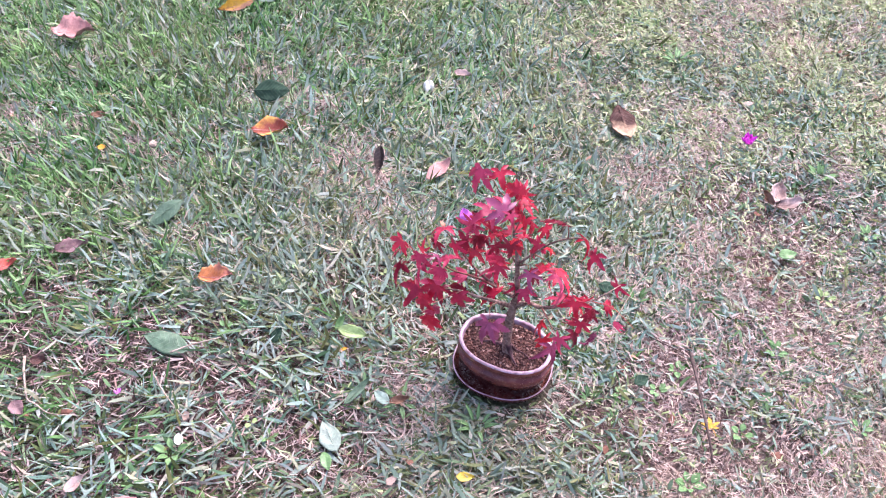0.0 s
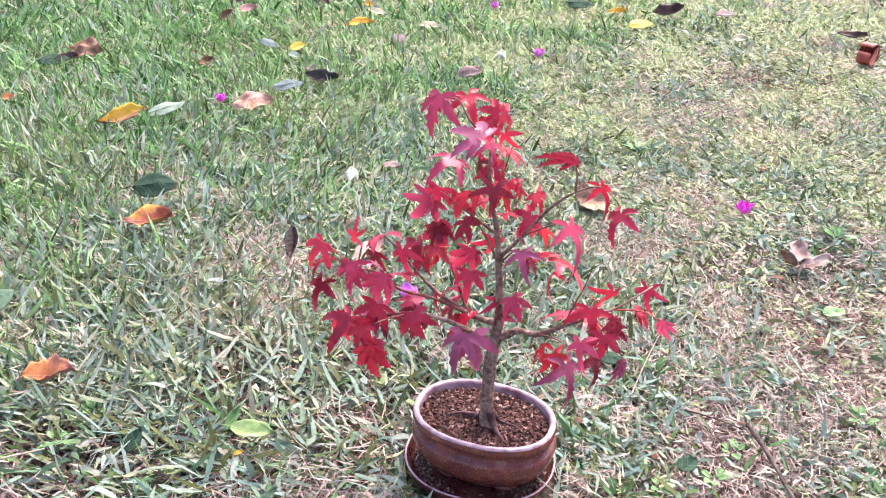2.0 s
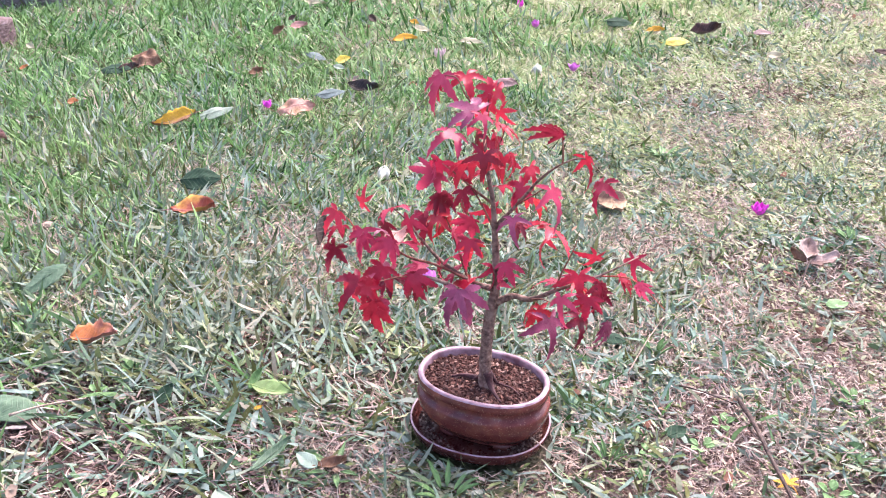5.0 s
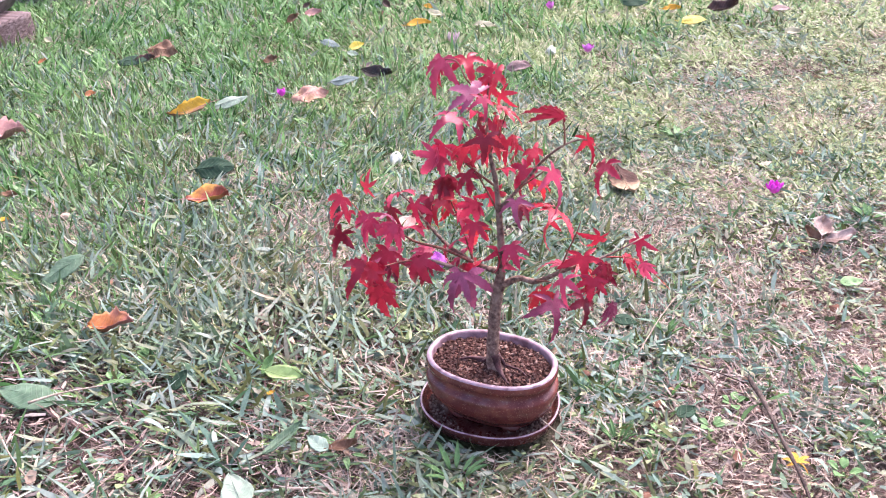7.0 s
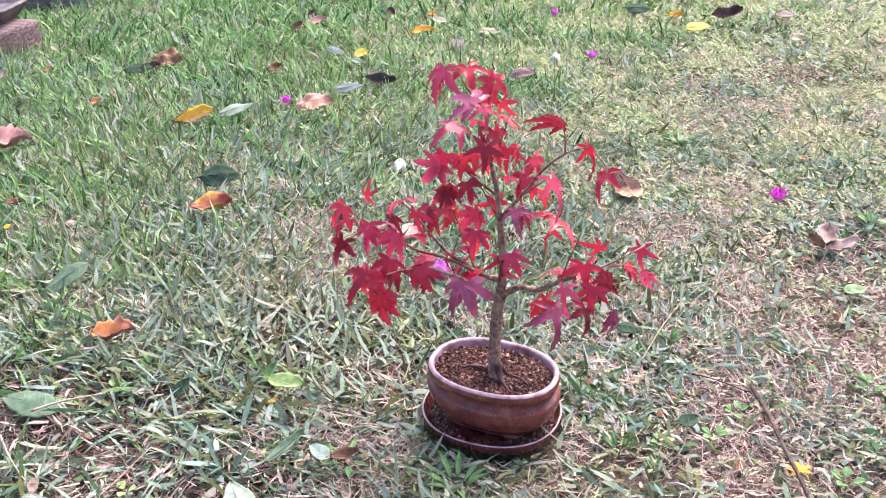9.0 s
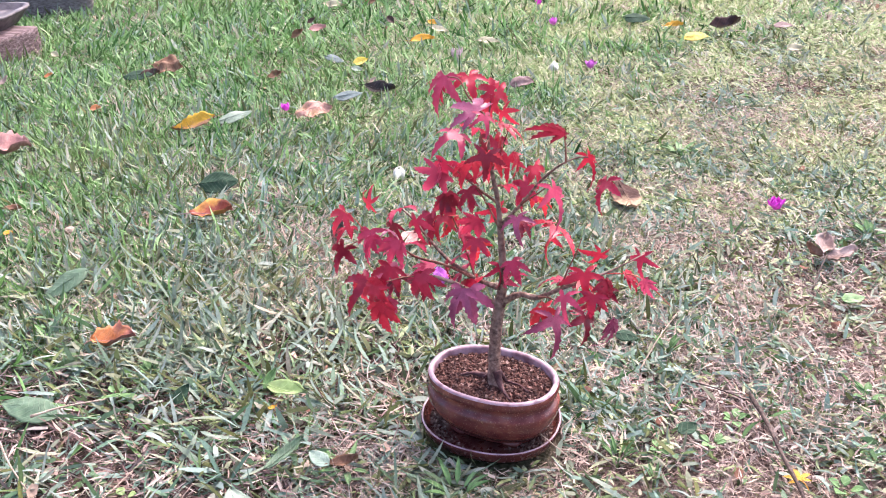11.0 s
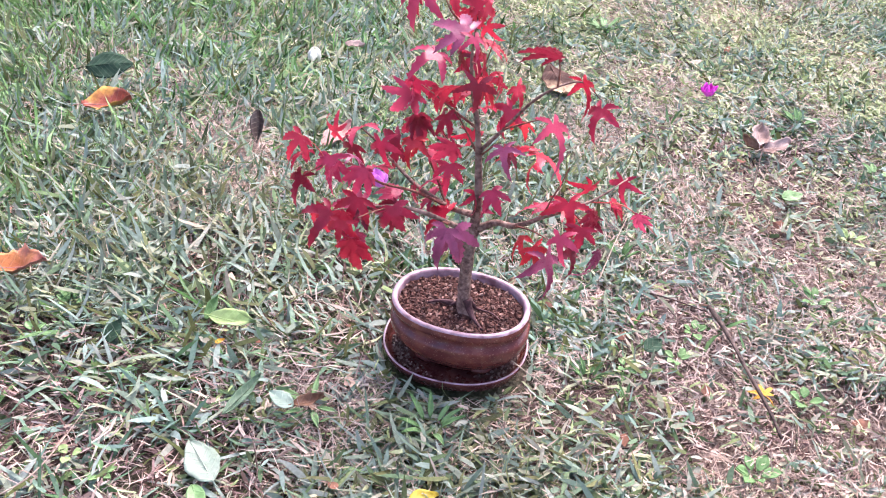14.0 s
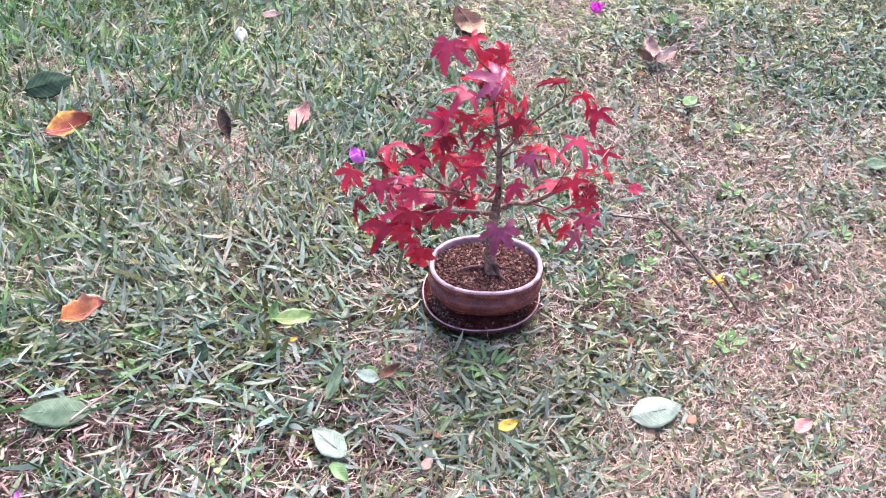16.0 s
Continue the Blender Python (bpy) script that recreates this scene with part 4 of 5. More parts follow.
fallen_leaf(0.141, 0.223, 0.032, -12, 0.75, "dark_green", "small dark green leaf behind the pot", -0.1, -0.2, 0.0, tilt=25, z=0.008, stalk=False)
fallen_leaf(-0.351, 0.454, 0.060, -83, 0.36, "black", "narrow dark brown leaf standing on edge", 0.05, 0.6, 0.2, tilt=35, z=0.010)
fallen_leaf(-0.226, 0.455, 0.068, 56, 0.46, "pink", "pinkish tan dry leaf behind the bonsai", 0.06, 0.25, 0.2, tilt=14, z=0.008, ruffle=1.9)
fallen_leaf(-0.365, 0.556, 0.027, 48, 0.5, "grey", "small grey-blue leaf in the grass", 0.05, 0.2, 0.0, z=0.005, stalk=False)
fallen_leaf(0.127, 0.683, 0.098, -68, 0.56, "brown_cream", "dry leaf, half dark brown and half cream", 0.06, -0.2, 0.15, tilt=-10, z=0.010, ruffle=1.9)
fallen_leaf(0.441, 0.531, 0.050, 80, 0.6, "pale_pink", "crumpled pale pink dry leaf", 0.12, 0.5, 0.5, tilt=15, z=0.010, ruffle=3.2)
fallen_leaf(0.464, 0.511, 0.052, 20, 0.55, "pale_pink", "torn pale mauve dry leaf on the lawn", 0.08, 0.3, 0.3, tilt=-12, z=0.008, ruffle=3.4)
fallen_leaf(0.428, 0.518, 0.040, 130, 0.5, "brown", "small curled brown leaf under a pale one", 0.12, 0.4, 0.4, z=0.005, ruffle=2.4)
fallen_leaf(0.458, 0.377, 0.036, 20, 0.6, "green", "small mid-green leaf in dry grass", 0.05, 0.2, 0.0, tilt=10, z=0.006, stalk=False, ruffle=1.9)
fallen_leaf(-0.249, 0.784, 0.042, -3, 0.5, "pale_pink", "small pale dry leaf in the grass", 0.1, 0.3, 0.3, tilt=10, z=0.006, stalk=False, ruffle=1.9)
fallen_leaf(-0.606, 0.493, 0.078, 15, 0.62, "orange_brown", "orange and brown dry leaf with ragged edges", 0.08, 0.35, 0.35, tilt=14, z=0.012, second="pink", ruffle=2.4)
fallen_leaf(-0.649, 0.614, 0.084, 8, 0.60, "dark_green", "glossy dark green leaf on the lawn", -0.05, -0.15, 0.0, tilt=38, z=0.012)
fallen_leaf(-1.203, 0.728, 0.098, 16, 0.74, "pink", "broad crumpled pink dry leaf resting on the grass", 0.1, 0.3, 0.4, tilt=12, z=0.014, ruffle=3.4)
fallen_leaf(-0.398, -0.014, 0.030, 70, 0.60, "dark_green", "small dark green leaf half hidden in the grass", 0.05, 0.4, 0.1, tilt=35, z=0.010, stalk=False)
fallen_leaf(-0.278, -0.013, 0.011, 30, 0.60, "gold", "tiny orange-yellow leaf scrap in the grass", 0.1, 0.3, 0.3, z=0.008, stalk=False, ruffle=2.4)
fallen_leaf(-0.232, -0.089, 0.062, 62, 0.24, "grey_green", "long narrow pale green leaf lying on the lawn", 0.05, 0.3, 0.1, tilt=9, z=0.008, stalk=False)
fallen_leaf(-0.190, -0.091, 0.034, 150, 0.55, "pale_green", "short pale grey-green leaf before the pot", 0.05, 0.2, 0.1, tilt=9, z=0.007, stalk=False, ruffle=1.6)
fallen_leaf(-0.161, -0.090, 0.034, 20, 0.42, "brown", "small curled tan leaf before the pot", 0.1, 0.4, 0.4, z=0.007, ruffle=2.6)
fallen_leaf(0.216, 0.036, 0.027, 40, 0.75, "dark_green", "round dark green leaf in dry grass", 0.05, 0.25, 0.1, tilt=30, z=0.008, stalk=False)
fallen_leaf(-0.477, -0.236, 0.020, 110, 0.70, "ivory", "small whitish petal between green weeds", 0.1, 0.4, 0.2, tilt=9, z=0.008, stalk=False, ruffle=1.6)
# left edge
fallen_leaf(-0.847, 0.093, 0.064, 27, 0.5, "mauve", "crumpled mauve-brown dry leaf", 0.12, 0.4, 0.4, tilt=12, z=0.009, ruffle=3.2)
fallen_leaf(-0.948, 0.025, 0.045, 41, 0.6, "red", "dull red dry leaf in the grass", 0.1, 0.35, 0.3, z=0.008, ruffle=1.9)
fallen_leaf(-0.770, -0.152, 0.034, 6, 0.6, "dark_brown", "small dark shrivelled leaf by a dry stalk", 0.15, 0.5, 0.5, tilt=10, z=0.008, ruffle=3.2)
fallen_leaf(-0.504, -0.357, 0.062, 13, 0.5, "pink", "pink dry leaf lying in thin grass", 0.08, 0.3, 0.2, tilt=10, z=0.007, ruffle=1.9)
fallen_leaf(-0.599, -0.341, 0.034, 60, 0.6, "pale_pink", "small pale tan dry leaf", 0.1, 0.3, 0.3, z=0.006, ruffle=1.9)
fallen_leaf(-0.758, -0.242, 0.038, -30, 0.6, "mauve", "thin mauve-grey dry leaf", 0.05, 0.2, 0.2, z=0.005, ruffle=1.9)
fallen_leaf(-0.992, 0.458, 0.036, 7, 0.5, "brown", "small curled brown leaf", 0.12, 0.4, 0.4, z=0.010, ruffle=2.4)
fallen_leaf(-0.934, 0.364, 0.020, 13, 0.7, "gold", "tiny yellow leaf scrap", 0.1, 0.3, 0.2, z=0.010, stalk=False)
# right edge
fallen_leaf(0.697, 0.160, 0.045, -5, 0.55, "grey_green", "grey-green leaf on dry grass", 0.05, 0.2, 0.1, z=0.006, ruffle=1.9)
fallen_leaf(0.337, -0.269, 0.030, 20, 0.6, "pink", "small pinkish dry leaf in dead grass", 0.08, 0.3, 0.2, z=0.005, stalk=False, ruffle=1.9)
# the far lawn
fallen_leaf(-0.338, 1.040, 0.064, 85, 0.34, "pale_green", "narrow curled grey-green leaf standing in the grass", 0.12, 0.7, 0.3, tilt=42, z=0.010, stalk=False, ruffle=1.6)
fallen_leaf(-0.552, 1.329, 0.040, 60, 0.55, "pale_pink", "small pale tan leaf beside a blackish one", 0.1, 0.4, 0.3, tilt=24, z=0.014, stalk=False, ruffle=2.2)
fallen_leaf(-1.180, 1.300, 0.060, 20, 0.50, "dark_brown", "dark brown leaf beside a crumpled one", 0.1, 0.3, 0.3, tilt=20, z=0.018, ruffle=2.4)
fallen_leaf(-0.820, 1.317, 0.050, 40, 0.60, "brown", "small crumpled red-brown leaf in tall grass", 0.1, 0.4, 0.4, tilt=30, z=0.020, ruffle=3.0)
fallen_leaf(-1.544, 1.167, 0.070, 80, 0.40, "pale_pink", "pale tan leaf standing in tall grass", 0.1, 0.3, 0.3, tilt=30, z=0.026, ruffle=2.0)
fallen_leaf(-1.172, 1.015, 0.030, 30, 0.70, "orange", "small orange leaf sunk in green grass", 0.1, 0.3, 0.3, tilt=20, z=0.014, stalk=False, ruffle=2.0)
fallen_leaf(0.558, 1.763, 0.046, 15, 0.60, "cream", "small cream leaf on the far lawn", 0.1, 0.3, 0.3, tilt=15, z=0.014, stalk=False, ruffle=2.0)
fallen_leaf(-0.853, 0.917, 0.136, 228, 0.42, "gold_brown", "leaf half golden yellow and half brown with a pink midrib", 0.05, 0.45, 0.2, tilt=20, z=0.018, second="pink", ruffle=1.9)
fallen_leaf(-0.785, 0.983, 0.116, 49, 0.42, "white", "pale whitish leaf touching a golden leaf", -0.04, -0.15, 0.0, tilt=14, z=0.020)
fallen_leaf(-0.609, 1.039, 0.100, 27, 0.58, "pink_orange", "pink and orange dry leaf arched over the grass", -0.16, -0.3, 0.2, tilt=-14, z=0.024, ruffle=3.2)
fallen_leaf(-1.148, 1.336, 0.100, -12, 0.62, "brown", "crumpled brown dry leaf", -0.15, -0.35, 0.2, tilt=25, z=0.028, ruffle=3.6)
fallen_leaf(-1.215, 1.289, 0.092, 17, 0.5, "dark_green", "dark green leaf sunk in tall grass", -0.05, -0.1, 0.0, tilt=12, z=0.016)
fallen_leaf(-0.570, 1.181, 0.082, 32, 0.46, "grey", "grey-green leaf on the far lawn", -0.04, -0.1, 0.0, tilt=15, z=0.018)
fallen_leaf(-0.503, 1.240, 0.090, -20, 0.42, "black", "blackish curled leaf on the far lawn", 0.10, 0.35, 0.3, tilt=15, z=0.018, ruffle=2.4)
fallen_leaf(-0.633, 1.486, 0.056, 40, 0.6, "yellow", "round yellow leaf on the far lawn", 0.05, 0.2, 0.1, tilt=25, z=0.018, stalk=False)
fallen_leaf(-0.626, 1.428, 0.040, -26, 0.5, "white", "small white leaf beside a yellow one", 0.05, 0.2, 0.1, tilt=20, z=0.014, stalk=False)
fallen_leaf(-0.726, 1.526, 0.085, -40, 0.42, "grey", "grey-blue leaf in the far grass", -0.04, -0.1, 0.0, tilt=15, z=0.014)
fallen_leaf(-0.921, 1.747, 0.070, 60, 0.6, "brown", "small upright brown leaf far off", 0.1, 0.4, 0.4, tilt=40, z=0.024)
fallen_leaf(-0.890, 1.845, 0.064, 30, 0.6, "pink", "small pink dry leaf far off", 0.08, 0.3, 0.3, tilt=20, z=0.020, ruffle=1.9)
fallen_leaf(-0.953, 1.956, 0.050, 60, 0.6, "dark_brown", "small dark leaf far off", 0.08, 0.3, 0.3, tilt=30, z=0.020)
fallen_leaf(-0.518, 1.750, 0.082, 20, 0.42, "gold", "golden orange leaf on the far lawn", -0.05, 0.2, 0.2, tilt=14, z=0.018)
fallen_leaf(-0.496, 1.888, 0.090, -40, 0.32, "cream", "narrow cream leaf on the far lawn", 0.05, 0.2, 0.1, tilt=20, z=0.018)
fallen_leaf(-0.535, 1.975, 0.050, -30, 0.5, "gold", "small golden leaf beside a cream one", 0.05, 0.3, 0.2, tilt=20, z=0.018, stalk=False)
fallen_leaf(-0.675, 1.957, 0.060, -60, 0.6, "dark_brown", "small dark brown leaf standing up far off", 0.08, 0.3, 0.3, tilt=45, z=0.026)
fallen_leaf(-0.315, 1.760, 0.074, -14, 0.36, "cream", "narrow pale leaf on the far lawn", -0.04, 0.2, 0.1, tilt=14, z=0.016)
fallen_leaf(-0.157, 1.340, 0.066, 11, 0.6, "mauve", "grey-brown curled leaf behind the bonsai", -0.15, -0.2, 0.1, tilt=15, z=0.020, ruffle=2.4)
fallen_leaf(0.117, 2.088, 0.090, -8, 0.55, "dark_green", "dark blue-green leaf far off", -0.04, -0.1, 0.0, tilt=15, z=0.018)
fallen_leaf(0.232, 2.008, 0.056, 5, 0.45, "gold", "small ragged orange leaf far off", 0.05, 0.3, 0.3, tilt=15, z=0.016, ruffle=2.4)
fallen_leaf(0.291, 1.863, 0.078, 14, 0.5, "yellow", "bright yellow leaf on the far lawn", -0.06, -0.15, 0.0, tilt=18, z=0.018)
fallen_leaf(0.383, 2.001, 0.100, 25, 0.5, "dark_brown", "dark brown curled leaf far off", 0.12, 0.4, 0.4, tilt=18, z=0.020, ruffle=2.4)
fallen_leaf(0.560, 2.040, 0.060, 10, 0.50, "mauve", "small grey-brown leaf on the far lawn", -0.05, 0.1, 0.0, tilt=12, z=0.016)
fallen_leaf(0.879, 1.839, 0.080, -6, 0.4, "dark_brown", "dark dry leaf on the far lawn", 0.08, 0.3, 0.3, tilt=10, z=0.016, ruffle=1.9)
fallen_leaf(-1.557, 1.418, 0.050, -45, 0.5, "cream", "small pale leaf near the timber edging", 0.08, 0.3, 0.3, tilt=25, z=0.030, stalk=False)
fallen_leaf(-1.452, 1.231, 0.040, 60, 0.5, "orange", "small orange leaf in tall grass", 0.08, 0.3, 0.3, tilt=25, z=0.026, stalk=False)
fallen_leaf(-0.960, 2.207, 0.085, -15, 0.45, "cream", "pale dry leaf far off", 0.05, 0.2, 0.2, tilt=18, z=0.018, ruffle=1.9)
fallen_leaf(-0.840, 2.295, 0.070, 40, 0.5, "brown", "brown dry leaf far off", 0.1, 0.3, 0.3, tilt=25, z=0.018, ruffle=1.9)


def star_leaf(x, y, size, turn):
    """A small dry leaf with pointed lobes lying on the straw."""
    ob = thing("star_leaf", pose(x, y, 0.010, 8, -6, turn), "small torn yellow leaf with pointed lobes beside a dark twig", "leaf", "leaves fallen on the lawn")
    blade = part("blade", maple_leaf_mesh(52, 91), None, ob)
    blade.data.materials[0] = DEAD["gold"]
    blade.matrix_local = Matrix.Scale(size, 4)
    bm = bmesh.new()
    line = spline([(0, 0, 0), (0.1 * size, -0.3 * size, 0.002), (0.15 * size, -0.6 * size, 0)], 4)
    tube(bm, line, tapered(0.0007, 0.0005, len(line)), 6)
    part("stalk", bm, DEAD["gold"], ob)
    RESTING.append((x, y, size * 0.6))


star_leaf(0.330, -0.026, 0.026, 15)


def rolled_leaf(x, y, turn):
    """A leathery leaf rolled into a short open tube."""
    ob = thing("rolled_leaf", pose(x, y, 0.027, 0, 0, turn), "red-brown leathery leaf curled into a roll", "leaf")
    bm = bmesh.new()
    rows = []
    for i in range(11):
        s = i / 10
        half = 0.032 * math.sin(math.pi * (0.14 + 0.72 * s)) ** 0.7
        row = []
        for j in range(15):
            a = radians(-205 + 330 * j / 14)
            r = 0.026 + 0.004 * (j / 14) + 0.002 * noise.noise((s * 4, a, 1.0))
            row.append(((s - 0.5) * 2 * half * (1 + 0.12 * math.cos(a)), r * math.cos(a), r * math.sin(a)))
        rows.append([bm.verts.new(p) for p in row] + [bm.verts.new((p[0], p[1] * 0.95, p[2] * 0.95)) for p in row[::-1]])
    for a, b in zip(rows, rows[1:]):
        for j in range(30):
            bm.faces.new((a[j], a[(j + 1) % 30], b[(j + 1) % 30], b[j]))
    bm.faces.new(rows[0])
    bm.faces.new(rows[-1])
    bmesh.ops.triangulate(bm, faces=[f for f in bm.faces if len(f.verts) > 4])
    bmesh.ops.recalc_face_normals(bm, faces=bm.faces)
    part("blade", bm, DEAD["red"], ob)
    RESTING.append((x, y, 0.06))


rolled_leaf(0.862, 1.640, -38)


def petal_mesh(length, wide, cup, seed):
    return leaf_blade(length, wide, cup, 0.25, 0.25, seed, 8, 6, 1.1)


def flower(x, y, size, tone, label, petals=3, z=0.008, tilt=0, heart=True):
    """A fallen papery blossom: cupped petals round a small heart."""
    ob = thing("fallen_flower", pose(x, y, z, tilt, 0, 37 * len(RESTING)), label, "flower", "flowers fallen on the lawn")
    for k in range(petals):
        bm = petal_mesh(size * 0.75, 0.85 if petals < 5 else 0.5, 0.22, k + len(RESTING))
        bm.transform(pose(0, 0, size * 0.22, 0, 0, 360 / petals * k) @ pose(size * 0.22, 0, 0, 0, (-68, -30)[k % 2], 0))
        part("petal", bm, DEAD[tone], ob)
    if heart:
        bm = bmesh.new()
        tube(bm, spline([(0, 0, 0), (0.001, 0, size * 0.2), (0, 0.001, size * 0.4)], 3), tapered(0.0012, 0.0008, 7), 6)
        part("heart", bm, DEAD["cream"], ob)
    RESTING.append((x, y, size * 0.6))
    return ob


flower(0.386, 0.684, 0.033, "magenta", "bright magenta papery blossom on the lawn", 8, 0.008)
flower(-0.142, 0.333, 0.036, "lilac", "faded lilac blossom behind the bonsai", 3, 0.006)
flower(-0.696, 1.080, 0.028, "magenta", "small purple blossom in tall grass", 3, 0.014)
flower(0.005, 1.541, 0.034, "lilac", "small lilac blossom on the far lawn", 4, 0.012)
flower(-0.148, 2.030, 0.036, "lilac", "lilac blossom far off on the lawn", 3, 0.014)
flower(-0.233, 2.332, 0.036, "magenta", "magenta blossom far off on the lawn", 3, 0.014)
flower(-0.377, 1.582, 0.048, "rose", "pale pink star-shaped blossom on the far lawn", 5, 0.016)
flower(-0.616, -0.176, 0.014, "lilac", "tiny lilac petal cluster in the grass", 2, 0.005, heart=False)
flower(-0.325, -0.308, 0.017, "magenta", "tiny magenta blossom in dead grass", 3, 0.004, heart=False)
flower(-0.878, -0.337, 0.015, "lilac", "tiny lilac blossom at the lawn's edge", 2, 0.004, heart=False)
flower(-0.310, 0.712, 0.038, "ivory", "withered cream blossom cupped in the grass", 5, 0.034, 168, False)
flower(-0.091, 1.501, 0.038, "ivory", "withered cream blossom on the far lawn", 5, 0.034, 168, False)


def pebble(x, y, size, material, label, z=0.0):
    bm = bmesh.new()
    bmesh.ops.create_icosphere(bm, subdivisions=3, radius=size)
    for v in bm.verts:
        v.co *= 1 + 0.25 * noise.noise(v.co * (1.4 / size) + Vector((x, y, 0)))
        v.co.z *= 0.7
    bm.transform(pose(x, y, z + size * 0.4))
    ob = tagged(part("pebble", bm, material), label, "pebble", "pebbles on the lawn")
    RESTING.append((x, y, size * 1.6))
    return ob


pebble(-0.839, 0.404, 0.009, MAT_CANE, "small pale tan pebble in the grass", 0.004)


def stick(points, r0, r1, material, label, name="stick"):
    line = [p + Vector((0, 0, 0.006)) for p in spline(points, 6)]
    bm = bmesh.new()
    tube(bm, line, [r * (1 + 0.25 * noise.noise((k * 0.7, r0 * 900, 0))) for k, r in enumerate(tapered(r0, r1, len(line)))], 7, 0.3, points[0][0] * 50)
    return tagged(part(name, bm, material), label, "stick" if name == "stick" else "stalk", "dry sticks and stalks on the lawn")


stick([(0.290, 0.104, 0.014), (0.302, 0.055, 0.017), (0.312, 0.005, 0.016), (0.325, -0.050, 0.014), (0.333, -0.090, 0.009)], 0.0029, 0.0018, MAT_STICK, "dark thin twig lying across dry grass")
stick([(0.222, 0.127, 0.008), (0.250, 0.113, 0.012), (0.288, 0.103, 0.006)], 0.0011, 0.0007, MAT_STICK, "short dark side twig on the grass")
stick([(-0.800, -0.150, 0.006), (-0.782, -0.180, 0.008), (-0.752, -0.222, 0.006), (-0.735, -0.228, 0.004)], 0.0022, 0.0015, MAT_CANE, "pale brown crooked dry stalk")
stick([(-0.735, -0.228, 0.004), (-0.700, -0.240, 0.006), (-0.660, -0.232, 0.003)], 0.0013, 0.0008, MAT_CANE, "short pale dry stalk", "dry_stalk")
stick([(-0.575, -0.130, 0.006), (-0.535, -0.165, 0.008), (-0.492, -0.195, 0.004)], 0.0013, 0.0008, MAT_CANE, "pale straw stalk lying on the grass", "dry_stalk")
stick([(-0.560, -0.090, 0.012), (-0.530, -0.068, 0.014), (-0.490, -0.040, 0.010)], 0.0016, 0.0009, MAT_CANE, "pale straw stalk beside a large leaf", "dry_stalk")
stick([(0.160, 0.145, 0.006), (0.184, 0.214, 0.014), (0.208, 0.283, 0.010)], 0.0010, 0.0006, MAT_CANE, "long pale straw stalk behind the pot", "dry_stalk")
stick([(0.047, -0.014, 0.018), (0.072, -0.029, 0.010), (0.095, -0.043, 0.004)], 0.0009, 0.0005, MAT_CANE, "pale straw leaning on the saucer's rim", "dry_stalk")
stick([(0.072, -0.029, 0.010), (0.088, -0.028, 0.006), (0.115, -0.040, 0.003)], 0.0006, 0.0004, MAT_CANE, "fine pale straw beside the saucer", "dry_stalk")
stick([(0.448, 0.520, 0.008), (0.430, 0.470, 0.010), (0.405, 0.395, 0.004)], 0.0015, 0.0010, MAT_STICK, "brown stalk of a torn dry leaf", "dry_stalk")
stick([(-0.440, -0.250, 0.004), (-0.400, -0.210, 0.010), (-0.385, -0.120, 0.006)], 0.0010, 0.0006, MAT_CANE, "thin pale dry runner in dead grass", "dry_stalk")
stick([(-0.215, -0.235, 0.004), (-0.190, -0.200, 0.008), (-0.205, -0.150, 0.010), (-0.225, -0.120, 0.006)], 0.0008, 0.0005, MAT_STICK, "thin brown dry runner beside a pale leaf", "dry_stalk")


def weed(x, y, size, leaves, label, tone="green", round_leaf=0.75, rise=22, z=-0.008):
    """A low broad-leaved plant: leaves on short stems round one root."""
    rng = random.Random(int(x * 1000) + 7)
    size *= 0.72
    ob = thing("weed_plant", pose(x, y, z, 0, 0, rng.uniform(0, 360)), label, "weed", "weeds in the lawn")
    for k in range(leaves):
        turn = 360 / leaves * k + rng.uniform(-22, 22)
        long = size * rng.uniform(0.42, 0.62)
        m = pose(0, 0, 0.004, 0, 0, turn) @ pose(size * 0.16, 0, 0.004, 0, -rise + rng.uniform(-12, 10), 0) @ pose(long * 0.5, 0, 0)
        bm = leaf_blade(long, round_leaf, -0.06, 0.2, 0.12, k + int(x * 300), 8, 6, 0.75 if round_leaf < 0.5 else 1.0)
        bm.transform(m)
        part("leaf", bm, DEAD[tone], ob)
    bm = bmesh.new()
    tube(bm, spline([(0, 0, -0.016), (0.001, 0, -0.004), (0, 0.001, 0.006)], 3), tapered(0.0016, 0.001, 7), 6)
    part("stem", bm, DEAD[tone], ob)
    RESTING.append((x, y, size * 0.25))
    return ob


weed(0.378, -0.021, 0.042, 4, "four-leaved bright green weed in dry grass")
weed(0.227, 0.960, 0.085, 12, "spreading light green weed in the lawn", "green", 0.26, 24, -0.008)
weed(0.530, 0.620, 0.070, 7, "ragged light green weed in the lawn", "green", 0.38, 34)
weed(-0.484, -0.255, 0.060, 6, "leafy green weed in thin grass", "green", 0.5, 28)
weed(-0.538, -0.317, 0.032, 4, "small round-leaved green weed", "green")
weed(-0.477, 0.045, 0.044, 6, "light green lobed weed near an orange leaf", "green", 0.6, 30)
weed(-0.500, -0.010, 0.034, 4, "small light green weed", "green", 0.7)
weed(0.434, 0.153, 0.046, 6, "small green weed in dry grass", "green", 0.5)
weed(0.302, -0.128, 0.050, 8, "clump of small green weed leaves", "green", 0.65, 30)
weed(-0.386, -0.175, 0.026, 3, "three-leaved clover in dead grass", "yellow_green", 0.9)
weed(-0.345, -0.195, 0.034, 5, "small green weed in dead grass", "green", 0.5)
weed(0.388, -0.170, 0.034, 5, "small green weed in patchy grass", "green", 0.6)
weed(0.245, 0.030, 0.034, 5, "small green weed beside a dark twig", "green", 0.7)
